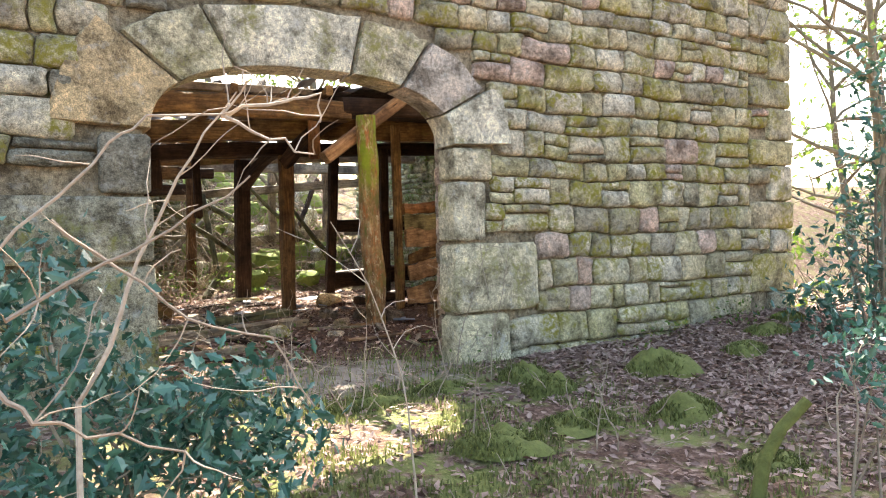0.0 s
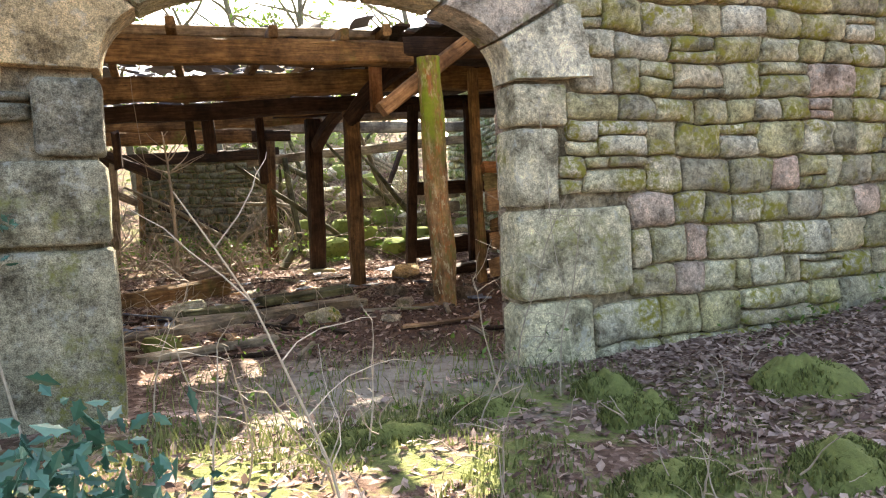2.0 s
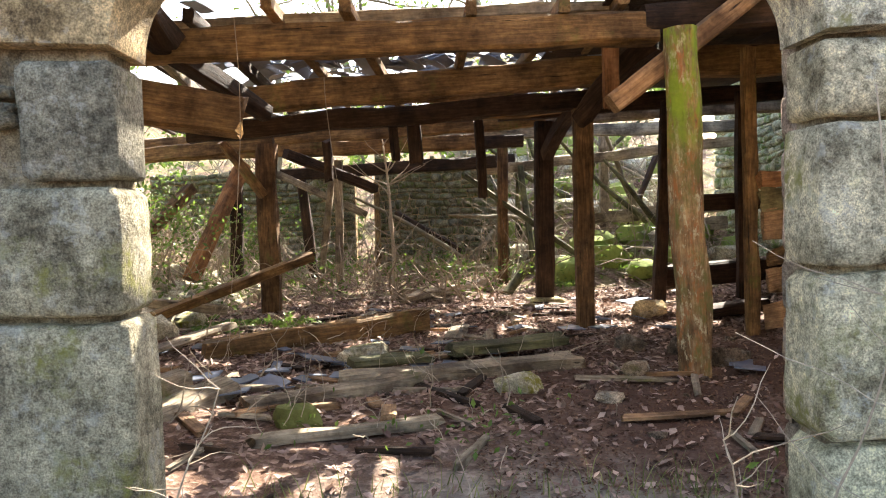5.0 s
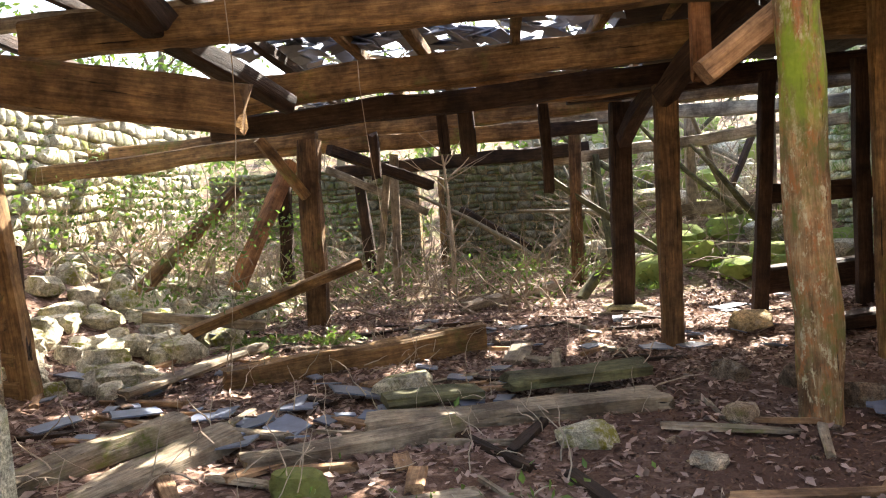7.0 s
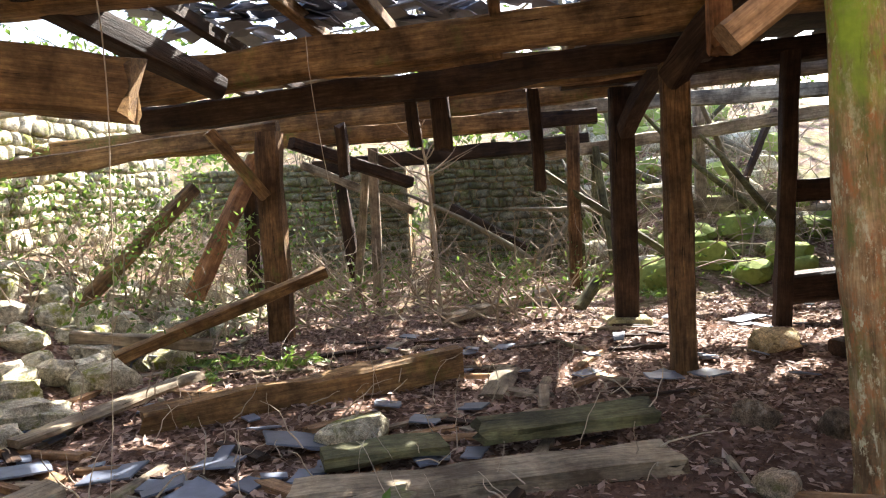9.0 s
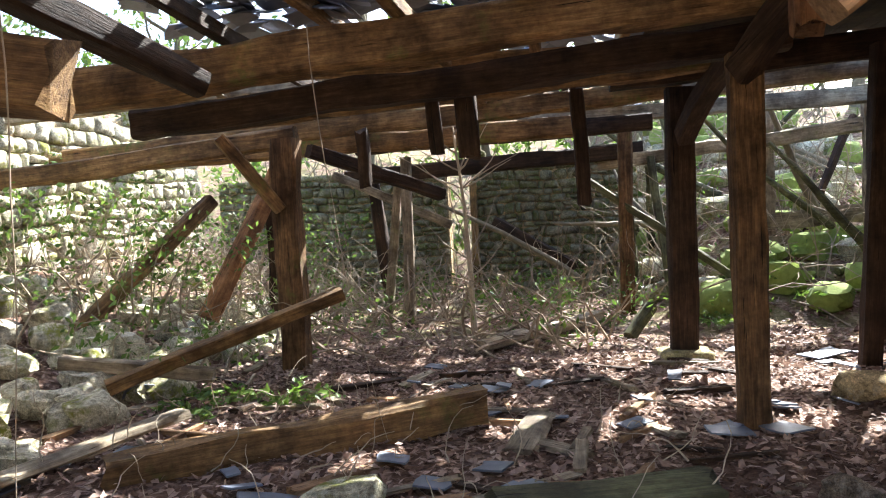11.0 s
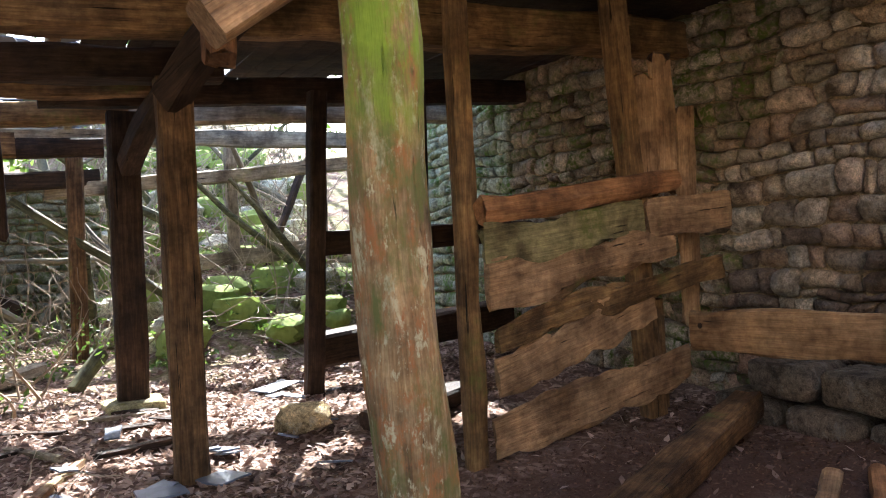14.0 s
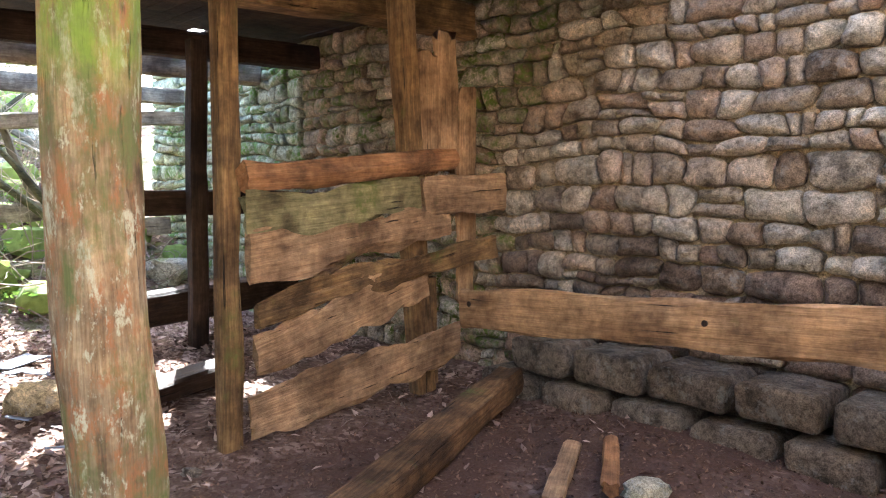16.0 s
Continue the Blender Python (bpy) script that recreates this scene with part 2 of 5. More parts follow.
def ground_mat():
    k = Mat("forest_floor", 0.95, 0.15)
    v = k.coord()
    vor = k.n("ShaderNodeTexVoronoi", Scale=26.0)
    k.l(v, vor.inputs["Vector"])
    sep = k.n("ShaderNodeSeparateColor")
    k.l(vor.outputs["Color"], sep.inputs[0])
    litter = k.ramp(sep.outputs[0], [(0, (0.06, 0.033, 0.023)), (0.5, (0.2, 0.125, 0.092)), (1, (0.42, 0.3, 0.24))])
    fine, mid, big = k.noise(v, 60, 6, 0.7), k.noise(v, 6, 6), k.noise(v, 0.9, 4)
    soil = k.ramp(fine, [(0.3, (0.035, 0.019, 0.013)), (0.7, (0.18, 0.105, 0.07))])
    c = k.mix(k.step(mid, 0.4, 0.6), soil, litter)
    px = k.n("ShaderNodeSeparateXYZ")
    k.l(k.tc.outputs["Object"], px.inputs[0])

    def band(axis, a, b, c2, d):
        mr = k.n("ShaderNodeMapRange", **{"From Min": a, "From Max": b})
        k.l(px.outputs[axis], mr.inputs[0])
        mr2 = k.n("ShaderNodeMapRange", **{"From Min": c2, "From Max": d, "To Min": 1.0, "To Max": 0.0})
        k.l(px.outputs[axis], mr2.inputs[0])
        return k.mix(1.0, mr.outputs[0], mr2.outputs[0], "MULTIPLY")

    # trodden grey earth in the doorway
    door = k.mix(1.0, band(0, 1.4, 2.4, 3.6, 4.4), band(1, 4.0, 5.2, 6.2, 7.4), "MULTIPLY")
    c = k.mix(k.mix(1.0, door, k.step(mid, 0.3, 0.55), "MULTIPLY"), c, k.mix(fine, (0.16, 0.14, 0.11), (0.34, 0.3, 0.25)))
    # reddish dust of rotten timber on the barn floor
    dust = k.mix(1.0, band(0, 2.6, 3.8, 8.0, 9.0), band(1, 6.0, 7.2, 9.6, 11.2), "MULTIPLY")
    c = k.mix(k.mix(1.0, dust, k.step(big, 0.3, 0.5), "MULTIPLY"), c, k.mix(fine, (0.03, 0.016, 0.011), (0.16, 0.09, 0.062)))
    # moss and short grass on the bank outside
    green = k.mix(1.0, band(0, -1.0, 1.0, 3.8, 5.4), band(1, 0.0, 1.5, 4.8, 5.5), "MULTIPLY")
    far = k.mix(1.0, band(0, -60, -40, 60, 90), band(1, 13.0, 17.0, 60, 90), "MULTIPLY")
    green = k.mix(1.0, k.mix(0.6, (0, 0, 0), far), green, "LIGHTEN")
    c = k.mix(k.mix(1.0, green, k.step(k.noise(v, 2.4, 6, 0.7), 0.46, 0.56), "MULTIPLY"), c, k.mix(fine, (0.07, 0.085, 0.02), (0.25, 0.26, 0.09)))
    k.bump(k.mix(0.5, k.mix(0.5, fine, vor.outputs["Distance"]), mid), 0.9, 0.04)
    return k.out(c)


M_ground = ground_mat()


# ---- mesh helpers ----
def mesh_ob(name, verts, faces, material, parent=None, smooth=True, sharp=42):
    me = bpy.data.meshes.new(name)
    me.from_pydata(verts, [], faces)
    me.materials.append(material)
    if smooth:
        me.shade_smooth()
        if sharp:
            me.set_sharp_from_angle(angle=radians(sharp))
    ob = new(name, me)
    if parent is not None:
        ob.parent = parent
    return ob


def nz(x, y=0.0, z=0.0):
    return noise.noise(Vector((x, y, z)))


def smooth01(x, a, b):
    t = min(1.0, max(0.0, (x - a) / (b - a)))
    return t * t * (3 - 2 * t)


def ground_z(x, y):
    out = 1 - smooth01(y, 5.2, 6.4)
    z = 0.26 * smooth01(y, -1.0, 5.2) - 0.03
    z += out * 0.055 * max(0.0, min(x, 9.0) - 4.5) * smooth01(y, 2.0, 5.0)
    z -= 0.12 * max(0.0, min(x, 20.0) - 9.2) * (1 - smooth01(y, 14, 22))
    z += 0.05 * smooth01(y, 6, 9)
    # rubble bank along the ruined side
    z += 0.42 * max(0.0, min(-1.0 - x, 2.8)) * smooth01(y, 8.0, 11.5)
    z += 0.35 * max(0.0, min(-1.5 - x, 8.0)) * out * 0.3
    # bank of fallen, mossy stone at the far end
    z += 0.42 * max(0.0, min(y - 15.6, 7.0)) * smooth01(x, 3.9, 5.6)
    # wooded hillside beyond the ruin
    z += 0.3 * max(0.0, min(y - 22.5, 26.0)) * (1 - smooth01(x, 9.5, 14.0))
    z += 0.05 * max(0.0, min(x - 20, 200)) * 0.5 + 0.06 * max(0.0, min(y - 40, 300)) + 0.02 * max(0.0, min(-x - 20, 200))
    near = 1.0 if abs(x) < 30 and abs(y) < 40 else 0.0
    z += near * (0.07 * nz(x * 0.7, y * 0.7) + 0.035 * nz(x * 2.3, y * 2.3, 4) + 0.016 * nz(x * 7, y * 7, 9))
    return z


# ---- ground: one sheet out to the horizon ----
def axis_steps(a, b, step, far):
    mid = list(np.arange(a, b, step))
    out, d, p = [], step, b
    while p < far:
        out.append(p)
        d *= 1.35
        p += d
    low, d, p = [], step * 1.35, a - step
    while p > -far:
        low.append(p)
        d *= 1.35
        p -= d
    return low[::-1] + mid + out


gx, gy = axis_steps(-8, 13, 0.1, 600), axis_steps(-3, 24, 0.1, 600)
gv = [(x, y, ground_z(x, y)) for y in gy for x in gx]
W = len(gx)
gf = [(j * W + i, j * W + i + 1, (j + 1) * W + i + 1, (j + 1) * W + i) for j in range(len(gy) - 1) for i in range(W - 1)]
ground = tagged(mesh_ob("ground", gv, gf, M_ground, sharp=0), "forest floor of leaf litter, moss and trodden earth", "ground", kind="structure")


# ---- stone walls ----
def stone_geo(w, h, d, seed, n=12, rnd=0.3, lump=0.1):
    """A roughly squared stone, its face towards -y, centred on the origin; 12 points round."""
    r = random.Random(seed)
    rings, out = [], []
    per = n // 4
    cut = rnd * 0.42
    for cx, cz in ((1, -1), (1, 1), (-1, 1), (-1, -1)):
        c = cut * min(w, h) * r.uniform(0.5, 1.3)
        jx, jz = r.uniform(0, lump) * w * 0.5, r.uniform(0, lump) * h * 0.5
        kx, kz = cx * (w / 2 - jx), cz * (h / 2 - jz)
        first, last = ((kx, kz - cz * c), (kx - cx * c, kz))
        if cx * cz > 0:
            pair = [first, last]
        else:
            pair = [last, first]
        out += pair
        nx, nzz = ((1, 1), (-1, 1), (-1, -1), (1, -1))[((1, -1), (1, 1), (-1, 1), (-1, -1)).index((cx, cz))]
        for q in range(1, per - 1):
            t = q / (per - 1)
            bx, bz = kx + (nx * w / 2 - kx) * t, kz + (nzz * h / 2 - kz) * t
            out.append((bx + (r.uniform(-lump, lump * 0.6) * h * 0.4 * (cx if nx == cx else 0)), bz + (r.uniform(-lump, lump * 0.6) * h * 0.4 * (cz if nzz == cz else 0))))
    n = len(out)
    b = min(min(w, h) * 0.13, 0.035)
    tilt = r.uniform(-0.04, 0.04), r.uniform(-0.05, 0.05)
    for inset, y in ((0.0, d), (0.0, b * 0.75), (b * 0.35, b * 0.22), (b * 1.5, -r.uniform(0, b * 0.25))):
        fx, fz = 1 - 2 * inset / w, 1 - 2 * inset / h
        rings.append([(x * fx, y + (tilt[0] * x + tilt[1] * z) * (y < d) + (r.uniform(-1, 1) * b * 0.1 if y < d else 0), z * fz) for x, z in out])
    verts = [p for ring in rings for p in ring]
    verts.append((r.uniform(-0.1, 0.1) * w, -b * r.uniform(0.1, 0.45), r.uniform(-0.1, 0.1) * h))
    faces = []
    for k in range(3):
        for i in range(n):
            j = (i + 1) % n
            faces.append((k * n + i, k * n + j, (k + 1) * n + j, (k + 1) * n + i))
    for i in range(n):
        faces.append((3 * n + i, 3 * n + (i + 1) % n, 4 * n))
    return verts, faces


def free_spans(a, b, z0, z1, blocked):
    spans = [(a, b)]
    for f in blocked:
        cut = f(z0, z1)
        if cut is None:
            continue
        nxt = []
        for p, q in spans:
            if cut[1] <= p or cut[0] >= q:
                nxt.append((p, q))
            else:
                if cut[0] - p > 0.05:
                    nxt.append((p, cut[0]))
                if q - cut[1] > 0.05:
                    nxt.append((cut[1], q))
        spans = nxt
    return spans


def clip_poly(poly, nx, nz_, d):
    """Keeps the part of a convex outline where nx * x + nz_ * z <= d."""
    out = []
    for k, p in enumerate(poly):
        q = poly[(k + 1) % len(poly)]
        a, b = nx * p[0] + nz_ * p[1] - d, nx * q[0] + nz_ * q[1] - d
        if a <= 0:
            out.append(p)
        if (a < 0 < b) or (b < 0 < a):
            t = a / (a - b)
            out.append((p[0] + (q[0] - p[0]) * t, p[1] + (q[1] - p[1]) * t))
    return out


def courses(a, b, z0, z1, blocked, seed, hmin, hmax, wmin, wmax, sway=0.05, warp=0.02, trim=None, grade=0.0):
    """Rubble in rough courses: (centre u, centre z, outline). sway bends the beds, warp skews the single stones; grade: larger stones low down."""
    r = random.Random(seed)
    z, boxes = z0, []
    while z < z1:
        k = 1 + grade * (0.5 - (z - z0) / (z1 - z0))
        h = r.uniform(hmin, hmax) * k
        for p, q in free_spans(a, b, z, z + h, blocked):
            u = p
            while u < q - 0.02:
                w = r.uniform(wmin, wmax) * (0.55 + 0.45 * h / hmax) * (0.7 + 0.6 * r.random())
                if q - u - w < wmin * 0.7:
                    w = q - u
                c = r.random()
                if c < 0.1 and h > 0.17:
                    m = z + h * r.uniform(0.36, 0.62)
                    boxes += [(u, u + w, z, m, p, q), (u, u + w, m, z + h, p, q)]
                elif c < 0.2 and w > 0.3 and h > 0.2:
                    m, n = z + h * r.uniform(0.25, 0.4), u + w * r.uniform(0.35, 0.65)
                    low = r.random() < 0.5
                    la, lb, ha, hb = (z, m, m, z + h) if low else (z + h - (m - z), z + h, z, z + h - (m - z))
                    boxes += [(u, n, la, lb, p, q), (n, u + w, la, lb, p, q), (u, u + w, ha, hb, p, q)]
                else:
                    boxes.append((u, u + w, z, z + h, p, q))
                u += w
        z += h
    laid = []
    for x0, x1, a0, a1, p, q in boxes:
        poly = []
        for (ua, za), (ub, zb) in (((x0, a0), (x1, a0)), ((x1, a0), (x1, a1)), ((x1, a1), (x0, a1)), ((x0, a1), (x0, a0))):
            for t in (0.0, 0.5):
                u, z = ua + (ub - ua) * t, za + (zb - za) * t
                v = z + sway * nz(u * 0.8, z * 0.9, seed) + warp * 1.5 * nz(u * 4.3, z * 5.1, seed + 3)
                u = min(q, max(p, u + warp * 2.2 * nz(u * 3.7, z * 6.0, seed + 9)))
                poly.append((u, v))
        if trim is not None:
            poly = trim(poly)
        if len(poly) < 3:
            continue
        area = 0.5 * sum(m[0] * n[1] - n[0] * m[1] for m, n in zip(poly, poly[1:] + poly[:1]))
        if area < 0.0025:
            continue
        cu, cz = sum(m[0] for m in poly) / len(poly), sum(m[1] for m in poly) / len(poly)
        laid.append((cu, cz, [(m[0] - cu, m[1] - cz) for m in poly]))
    return laid


def fitted_geo(poly, d, seed, gap, rnd, rounds=2, belly=1.0):
    """A stone with the given outline, its worn face towards -y."""
    r = random.Random(seed)
    clean = [p for k, p in enumerate(poly) if math.hypot(p[0] - poly[k - 1][0], p[1] - poly[k - 1][1]) > 0.012]
    poly = clean if len(clean) > 2 else poly
    for it in range(rounds):
        out = []
        for k, p in enumerate(poly):
            q = poly[(k + 1) % len(poly)]
            c = (rnd * r.uniform(0.5, 1.2)) if it == 0 else 0.25
            c = min(c, 0.4, (0.05 if it == 0 else 1.0) / max(0.02, math.hypot(q[0] - p[0], q[1] - p[1])))
            out += [(p[0] + (q[0] - p[0]) * c, p[1] + (q[1] - p[1]) * c), (q[0] + (p[0] - q[0]) * c, q[1] + (p[1] - q[1]) * c)]
        poly = out
    n = len(poly)
    w, h = max(p[0] for p in poly) - min(p[0] for p in poly), max(p[1] for p in poly) - min(p[1] for p in poly)
    b = min(min(w, h) * 0.16, 0.035)
    jit = [1 + r.uniform(-0.02, 0.02) for _ in poly]
    tilt = r.uniform(-0.09, 0.09), r.uniform(-0.1, 0.1)
    off = r.uniform(0, 90)
    v = []
    for inset, y in ((gap / 2, d), (gap / 2, b), (gap / 2 + b * 0.4, b * 0.3), (gap / 2 + b * 1.3, -b * 0.12 * belly), (0.3 * min(w, h), -b * 0.32 * belly)):
        fx, fz = max(0.1, 1 - 2 * inset / max(w, 0.02)), max(0.1, 1 - 2 * inset / max(h, 0.02))
        for (x, z), q in zip(poly, jit):
            x, z = x * fx * q, z * fz * q
            lump = b * 0.5 * nz(x * 11 + off, z * 11, 3) + (tilt[0] * x + tilt[1] * z)
            v.append((x, y + (lump if y < d else 0), z))
    v.append((0, -b * 0.35 * belly + b * 0.5 * nz(off, 0, 3), 0))
    f = [(k * n + i, k * n + (i + 1) % n, (k + 1) * n + (i + 1) % n, (k + 1) * n + i) for k in range(4) for i in range(n)]
    f += [(4 * n + i, 4 * n + (i + 1) % n, 5 * n) for i in range(n)]
    return v, f


def lay(wall, laid, place, mats, far_mat, depth, keep, seed, gap=0.012, proud=0.02, rnd=0.2, belly=1.0, pick=None):
    """Lays stones on a wall. place(u, z) gives the pose; the 300 nearest become parts, the rest one joined part."""
    r = random.Random(seed)
    order = sorted(laid, key=lambda s: keep(s[0], s[1]))
    rest_v, rest_f = [], []
    for k, (u, z, poly) in enumerate(order):
        v, f = fitted_geo(poly, depth, seed * 1000 + k, gap, rnd, 2 if k < 300 else 1, belly)
        m = place(u, z) @ pose(0, -r.uniform(0.0, proud), 0)
        if k < 300:
            ob = mesh_ob("stone", v, f, (pick and pick(u, z, r)) or r.choice(mats), wall, sharp=0)
            ob.matrix_local = m
        else:
            n = len(rest_v)
            rest_v += [tuple(m @ Vector(p)) for p in v]
            rest_f += [tuple(n + i for i in q) for q in f]
    if rest_v:
        tagged(mesh_ob("stonework", rest_v, rest_f, far_mat, wall, sharp=0), kind="stuff")


# arch of the doorway: a flattened curve from springing to springing
AX, AZ, AA, AB, AN = 2.53, 2.30, 1.345, 0.60, 2.5


def arch_pt(a, grow=0.0):
    c, s = math.cos(a), math.sin(a)
    q = (abs(c) ** AN + abs(s) ** AN) ** (-1 / AN)
    return AX + (AA + grow) * c * q, AZ + (AB + grow) * s * q


def door_cut(grow):
    def cut(z0, z1):
        if z0 >= AZ + AB + grow:
            return None
        lo = max(z0, 0.0)
        if lo <= AZ:
            return AX - AA - grow, AX + AA + grow
        s = ((lo - AZ) / (AB + grow))
        half = (AA + grow) * max(0.0, 1 - s ** AN) ** (1 / AN)
        return AX - half, AX + half
    return cut


def box_cut(x0, x1, a, b):
    return lambda z0, z1: (x0, x1) if z0 < b - 0.04 and z1 > a + 0.04 else None


FY = 5.55
WALL_L, WALL_R, WALL_T = -5.5, 9.1, 4.5


def prism(outline, y0, y1):
    """A flat outline in x and z, thickened from y0 to y1."""
    n = len(outline)
    v = [(x, y0, z) for x, z in outline] + [(x, y1, z) for x, z in outline]
    f = [tuple(range(n)), tuple(range(2 * n - 1, n - 1, -1))]
    f += [(j, i, n + i, n + j) for i, j in ((i, (i + 1) % n) for i in range(n))]
    return v, f


def wall_core(y0, y1, grow):
    curve = [arch_pt(math.pi * i / 24, grow) for i in range(25)]
    outline = [(WALL_L, -0.6), (AX - AA - grow, -0.6)] + curve[::-1] + [(AX + AA + grow, -0.6), (WALL_R - 0.06, -0.6)]
    top = [(WALL_R - 0.06, WALL_T), (6.0, WALL_T + 0.08), (2.5, WALL_T - 0.05), (-1.0, WALL_T - 0.1), (WALL_L, WALL_T - 0.6)]
    return prism(outline + top, y0, y1)


v, f = wall_core(FY + 0.06, FY + 0.28, 0.05)
wall_front = tagged(mesh_ob("wall_front", v, f, M_mortar, smooth=False), "barn front wall of coursed granite with arched cart doorway", "wall", kind="structure")
v, f = wall_core(FY + 0.283, FY + 0.55, 0.2)
mesh_ob("inner_leaf", v, f, M_mortar_in, wall_front, smooth=False)

# dressed blocks of the jambs: x0, x1, z0, z1
BLOCKS = [(3.87, 4.32, 2.0, 2.31), (3.86, 4.24, 1.41, 1.99), (3.85, 4.87, 0.72, 1.40), (3.86, 4.52, 0.05, 0.71),
          (0.81, 1.19, 1.83, 2.29), (0.16, 1.20, 1.31, 1.82), (0.48, 1.21, 0.1, 1.30)]
QUOINS, z = [], 0.05
for k in range(12):
    h = (0.34, 0.28, 0.5, 0.3, 0.36, 0.46, 0.32, 0.42, 0.36, 0.5, 0.4, 0.4)[k]
    wq = 0.85 if k % 2 == 0 else 0.48
    QUOINS.append((WALL_R - wq, WALL_R, z, z + h))
    z += h


def block(name, x0, x1, z0, z1, y0, d, material, parent, seed, rnd=0.16, lump=0.03):
    v, f = stone_geo(x1 - x0 - 0.012, z1 - z0 - 0.012, d, seed, n=20, rnd=rnd, lump=lump)
    ob = mesh_ob(name, v, f, material, parent, sharp=0)
    ob.matrix_local = pose((x0 + x1) / 2, y0, (z0 + z1) / 2)
    return ob


for k, b in enumerate(BLOCKS):
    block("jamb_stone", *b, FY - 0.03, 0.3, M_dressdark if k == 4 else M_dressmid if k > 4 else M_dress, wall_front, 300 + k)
for k, b in enumerate(QUOINS):
    if b[2] < WALL_T - 0.2:
        block("quoin", *b, FY - 0.01, 0.6, M_front, wall_front, 340 + k)

# voussoirs of the arch
JOINTS = [math.pi * a for a in (0.99, 0.785, 0.661, 0.425, 0.308, 0.16, 0.012)]


def voussoir(a0, a1, seed, material, grow=0.5):
    r = random.Random(seed)
    g = 0.012
    n, inner, outer = 6, [], []
    for i in range(n + 1):
        a = a0 + (a1 - a0) * i / n + (g if i == 0 else -g if i == n else 0) * (1 if a1 > a0 else -1)
        inner.append(arch_pt(a))
        outer.append(arch_pt(a, grow + r.uniform(-0.015, 0.02)))
    ring = inner + outer[::-1]
    cx, cz = sum(p[0] for p in ring) / len(ring), sum(p[1] for p in ring) / len(ring)
    m = len(ring)
    v = []
    for s, y in ((1.0, 0.34), (1.0, 0.012), (0.97, -0.008), (0.8, -0.014)):
        v += [(cx + (x - cx) * s, y + FY - 0.025 + r.uniform(-0.003, 0.003), cz + (z - cz) * s) for x, z in ring]
    f = [(k * m + i, k * m + (i + 1) % m, (k + 1) * m + (i + 1) % m, (k + 1) * m + i) for k in range(3) for i in range(m)]
    f.append(tuple(range(3 * m, 4 * m)))
    f.append(tuple(range(m - 1, -1, -1)))
    return mesh_ob("voussoir", v, f, material, wall_front, sharp=40)


for k in range(len(JOINTS) - 1):
    voussoir(JOINTS[k], JOINTS[k + 1], 500 + k, M_warm if k == 0 else M_pinkpale if k == 4 else M_dress, 0.66 if k in (0, 5) else 0.5)

blocked = [door_cut(0.5)] + [box_cut(*b) for b in BLOCKS + QUOINS]
blocked[0] = (lambda c, c0: lambda z0, z1: c(z0, z1) if z0 > AZ else c0(z0, z1))(door_cut(0.5), door_cut(0.0))


def arch_trim(poly):
    """Cuts a stone along the back of the arch ring."""
    cx, cz = sum(p[0] for p in poly) / len(poly), sum(p[1] for p in poly) / len(poly)
    if cz < AZ or abs(cx - AX) > AA + 1.2:
        return poly
    a = math.atan2((cz - AZ) / (AB + 0.5), (cx - AX) / (AA + 0.5))
    p, q = arch_pt(a - 0.06, 0.5), arch_pt(a + 0.06, 0.5)
    tx, tz = q[0] - p[0], q[1] - p[1]
    return clip_poly(poly, -tz, tx, -tz * p[0] + tx * p[1])


front = courses(WALL_L, WALL_R, -0.2, WALL_T, blocked, 21, 0.19, 0.32, 0.24, 0.62, sway=0.06, warp=0.026, trim=arch_trim, grade=0.4)
# stones left of x 1.25 take the darker granite tones
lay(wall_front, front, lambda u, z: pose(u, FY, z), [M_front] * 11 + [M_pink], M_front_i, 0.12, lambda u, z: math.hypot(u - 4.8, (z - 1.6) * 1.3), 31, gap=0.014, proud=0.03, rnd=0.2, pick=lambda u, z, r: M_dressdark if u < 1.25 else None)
# stones of the inner leaf that show beside the doorway
inner = courses(AX + AA + 0.12, 8.6, 0.1, 3.6, [], 22, 0.16, 0.32, 0.18, 0.4)
lay(wall_front, inner, lambda u, z: pose(u, FY + 0.56, z, 0, 0, 180), [M_barn], M_barn_i, 0.1, lambda u, z: 1e6 if u > 4.6 else u, 33)
for k in range(9):
    zz = 0.3 + k * 0.25
    hh = 0.24
    ob = mesh_ob("reveal_stone", *stone_geo(0.24, hh, 0.12, 700 + k, rnd=0.3), M_pink if k in (5, 6, 7) else M_barn, wall_front, sharp=0)
    ob.matrix_local = pose(AX + AA + 0.1, FY + 0.42, zz, 0, 0, -90)


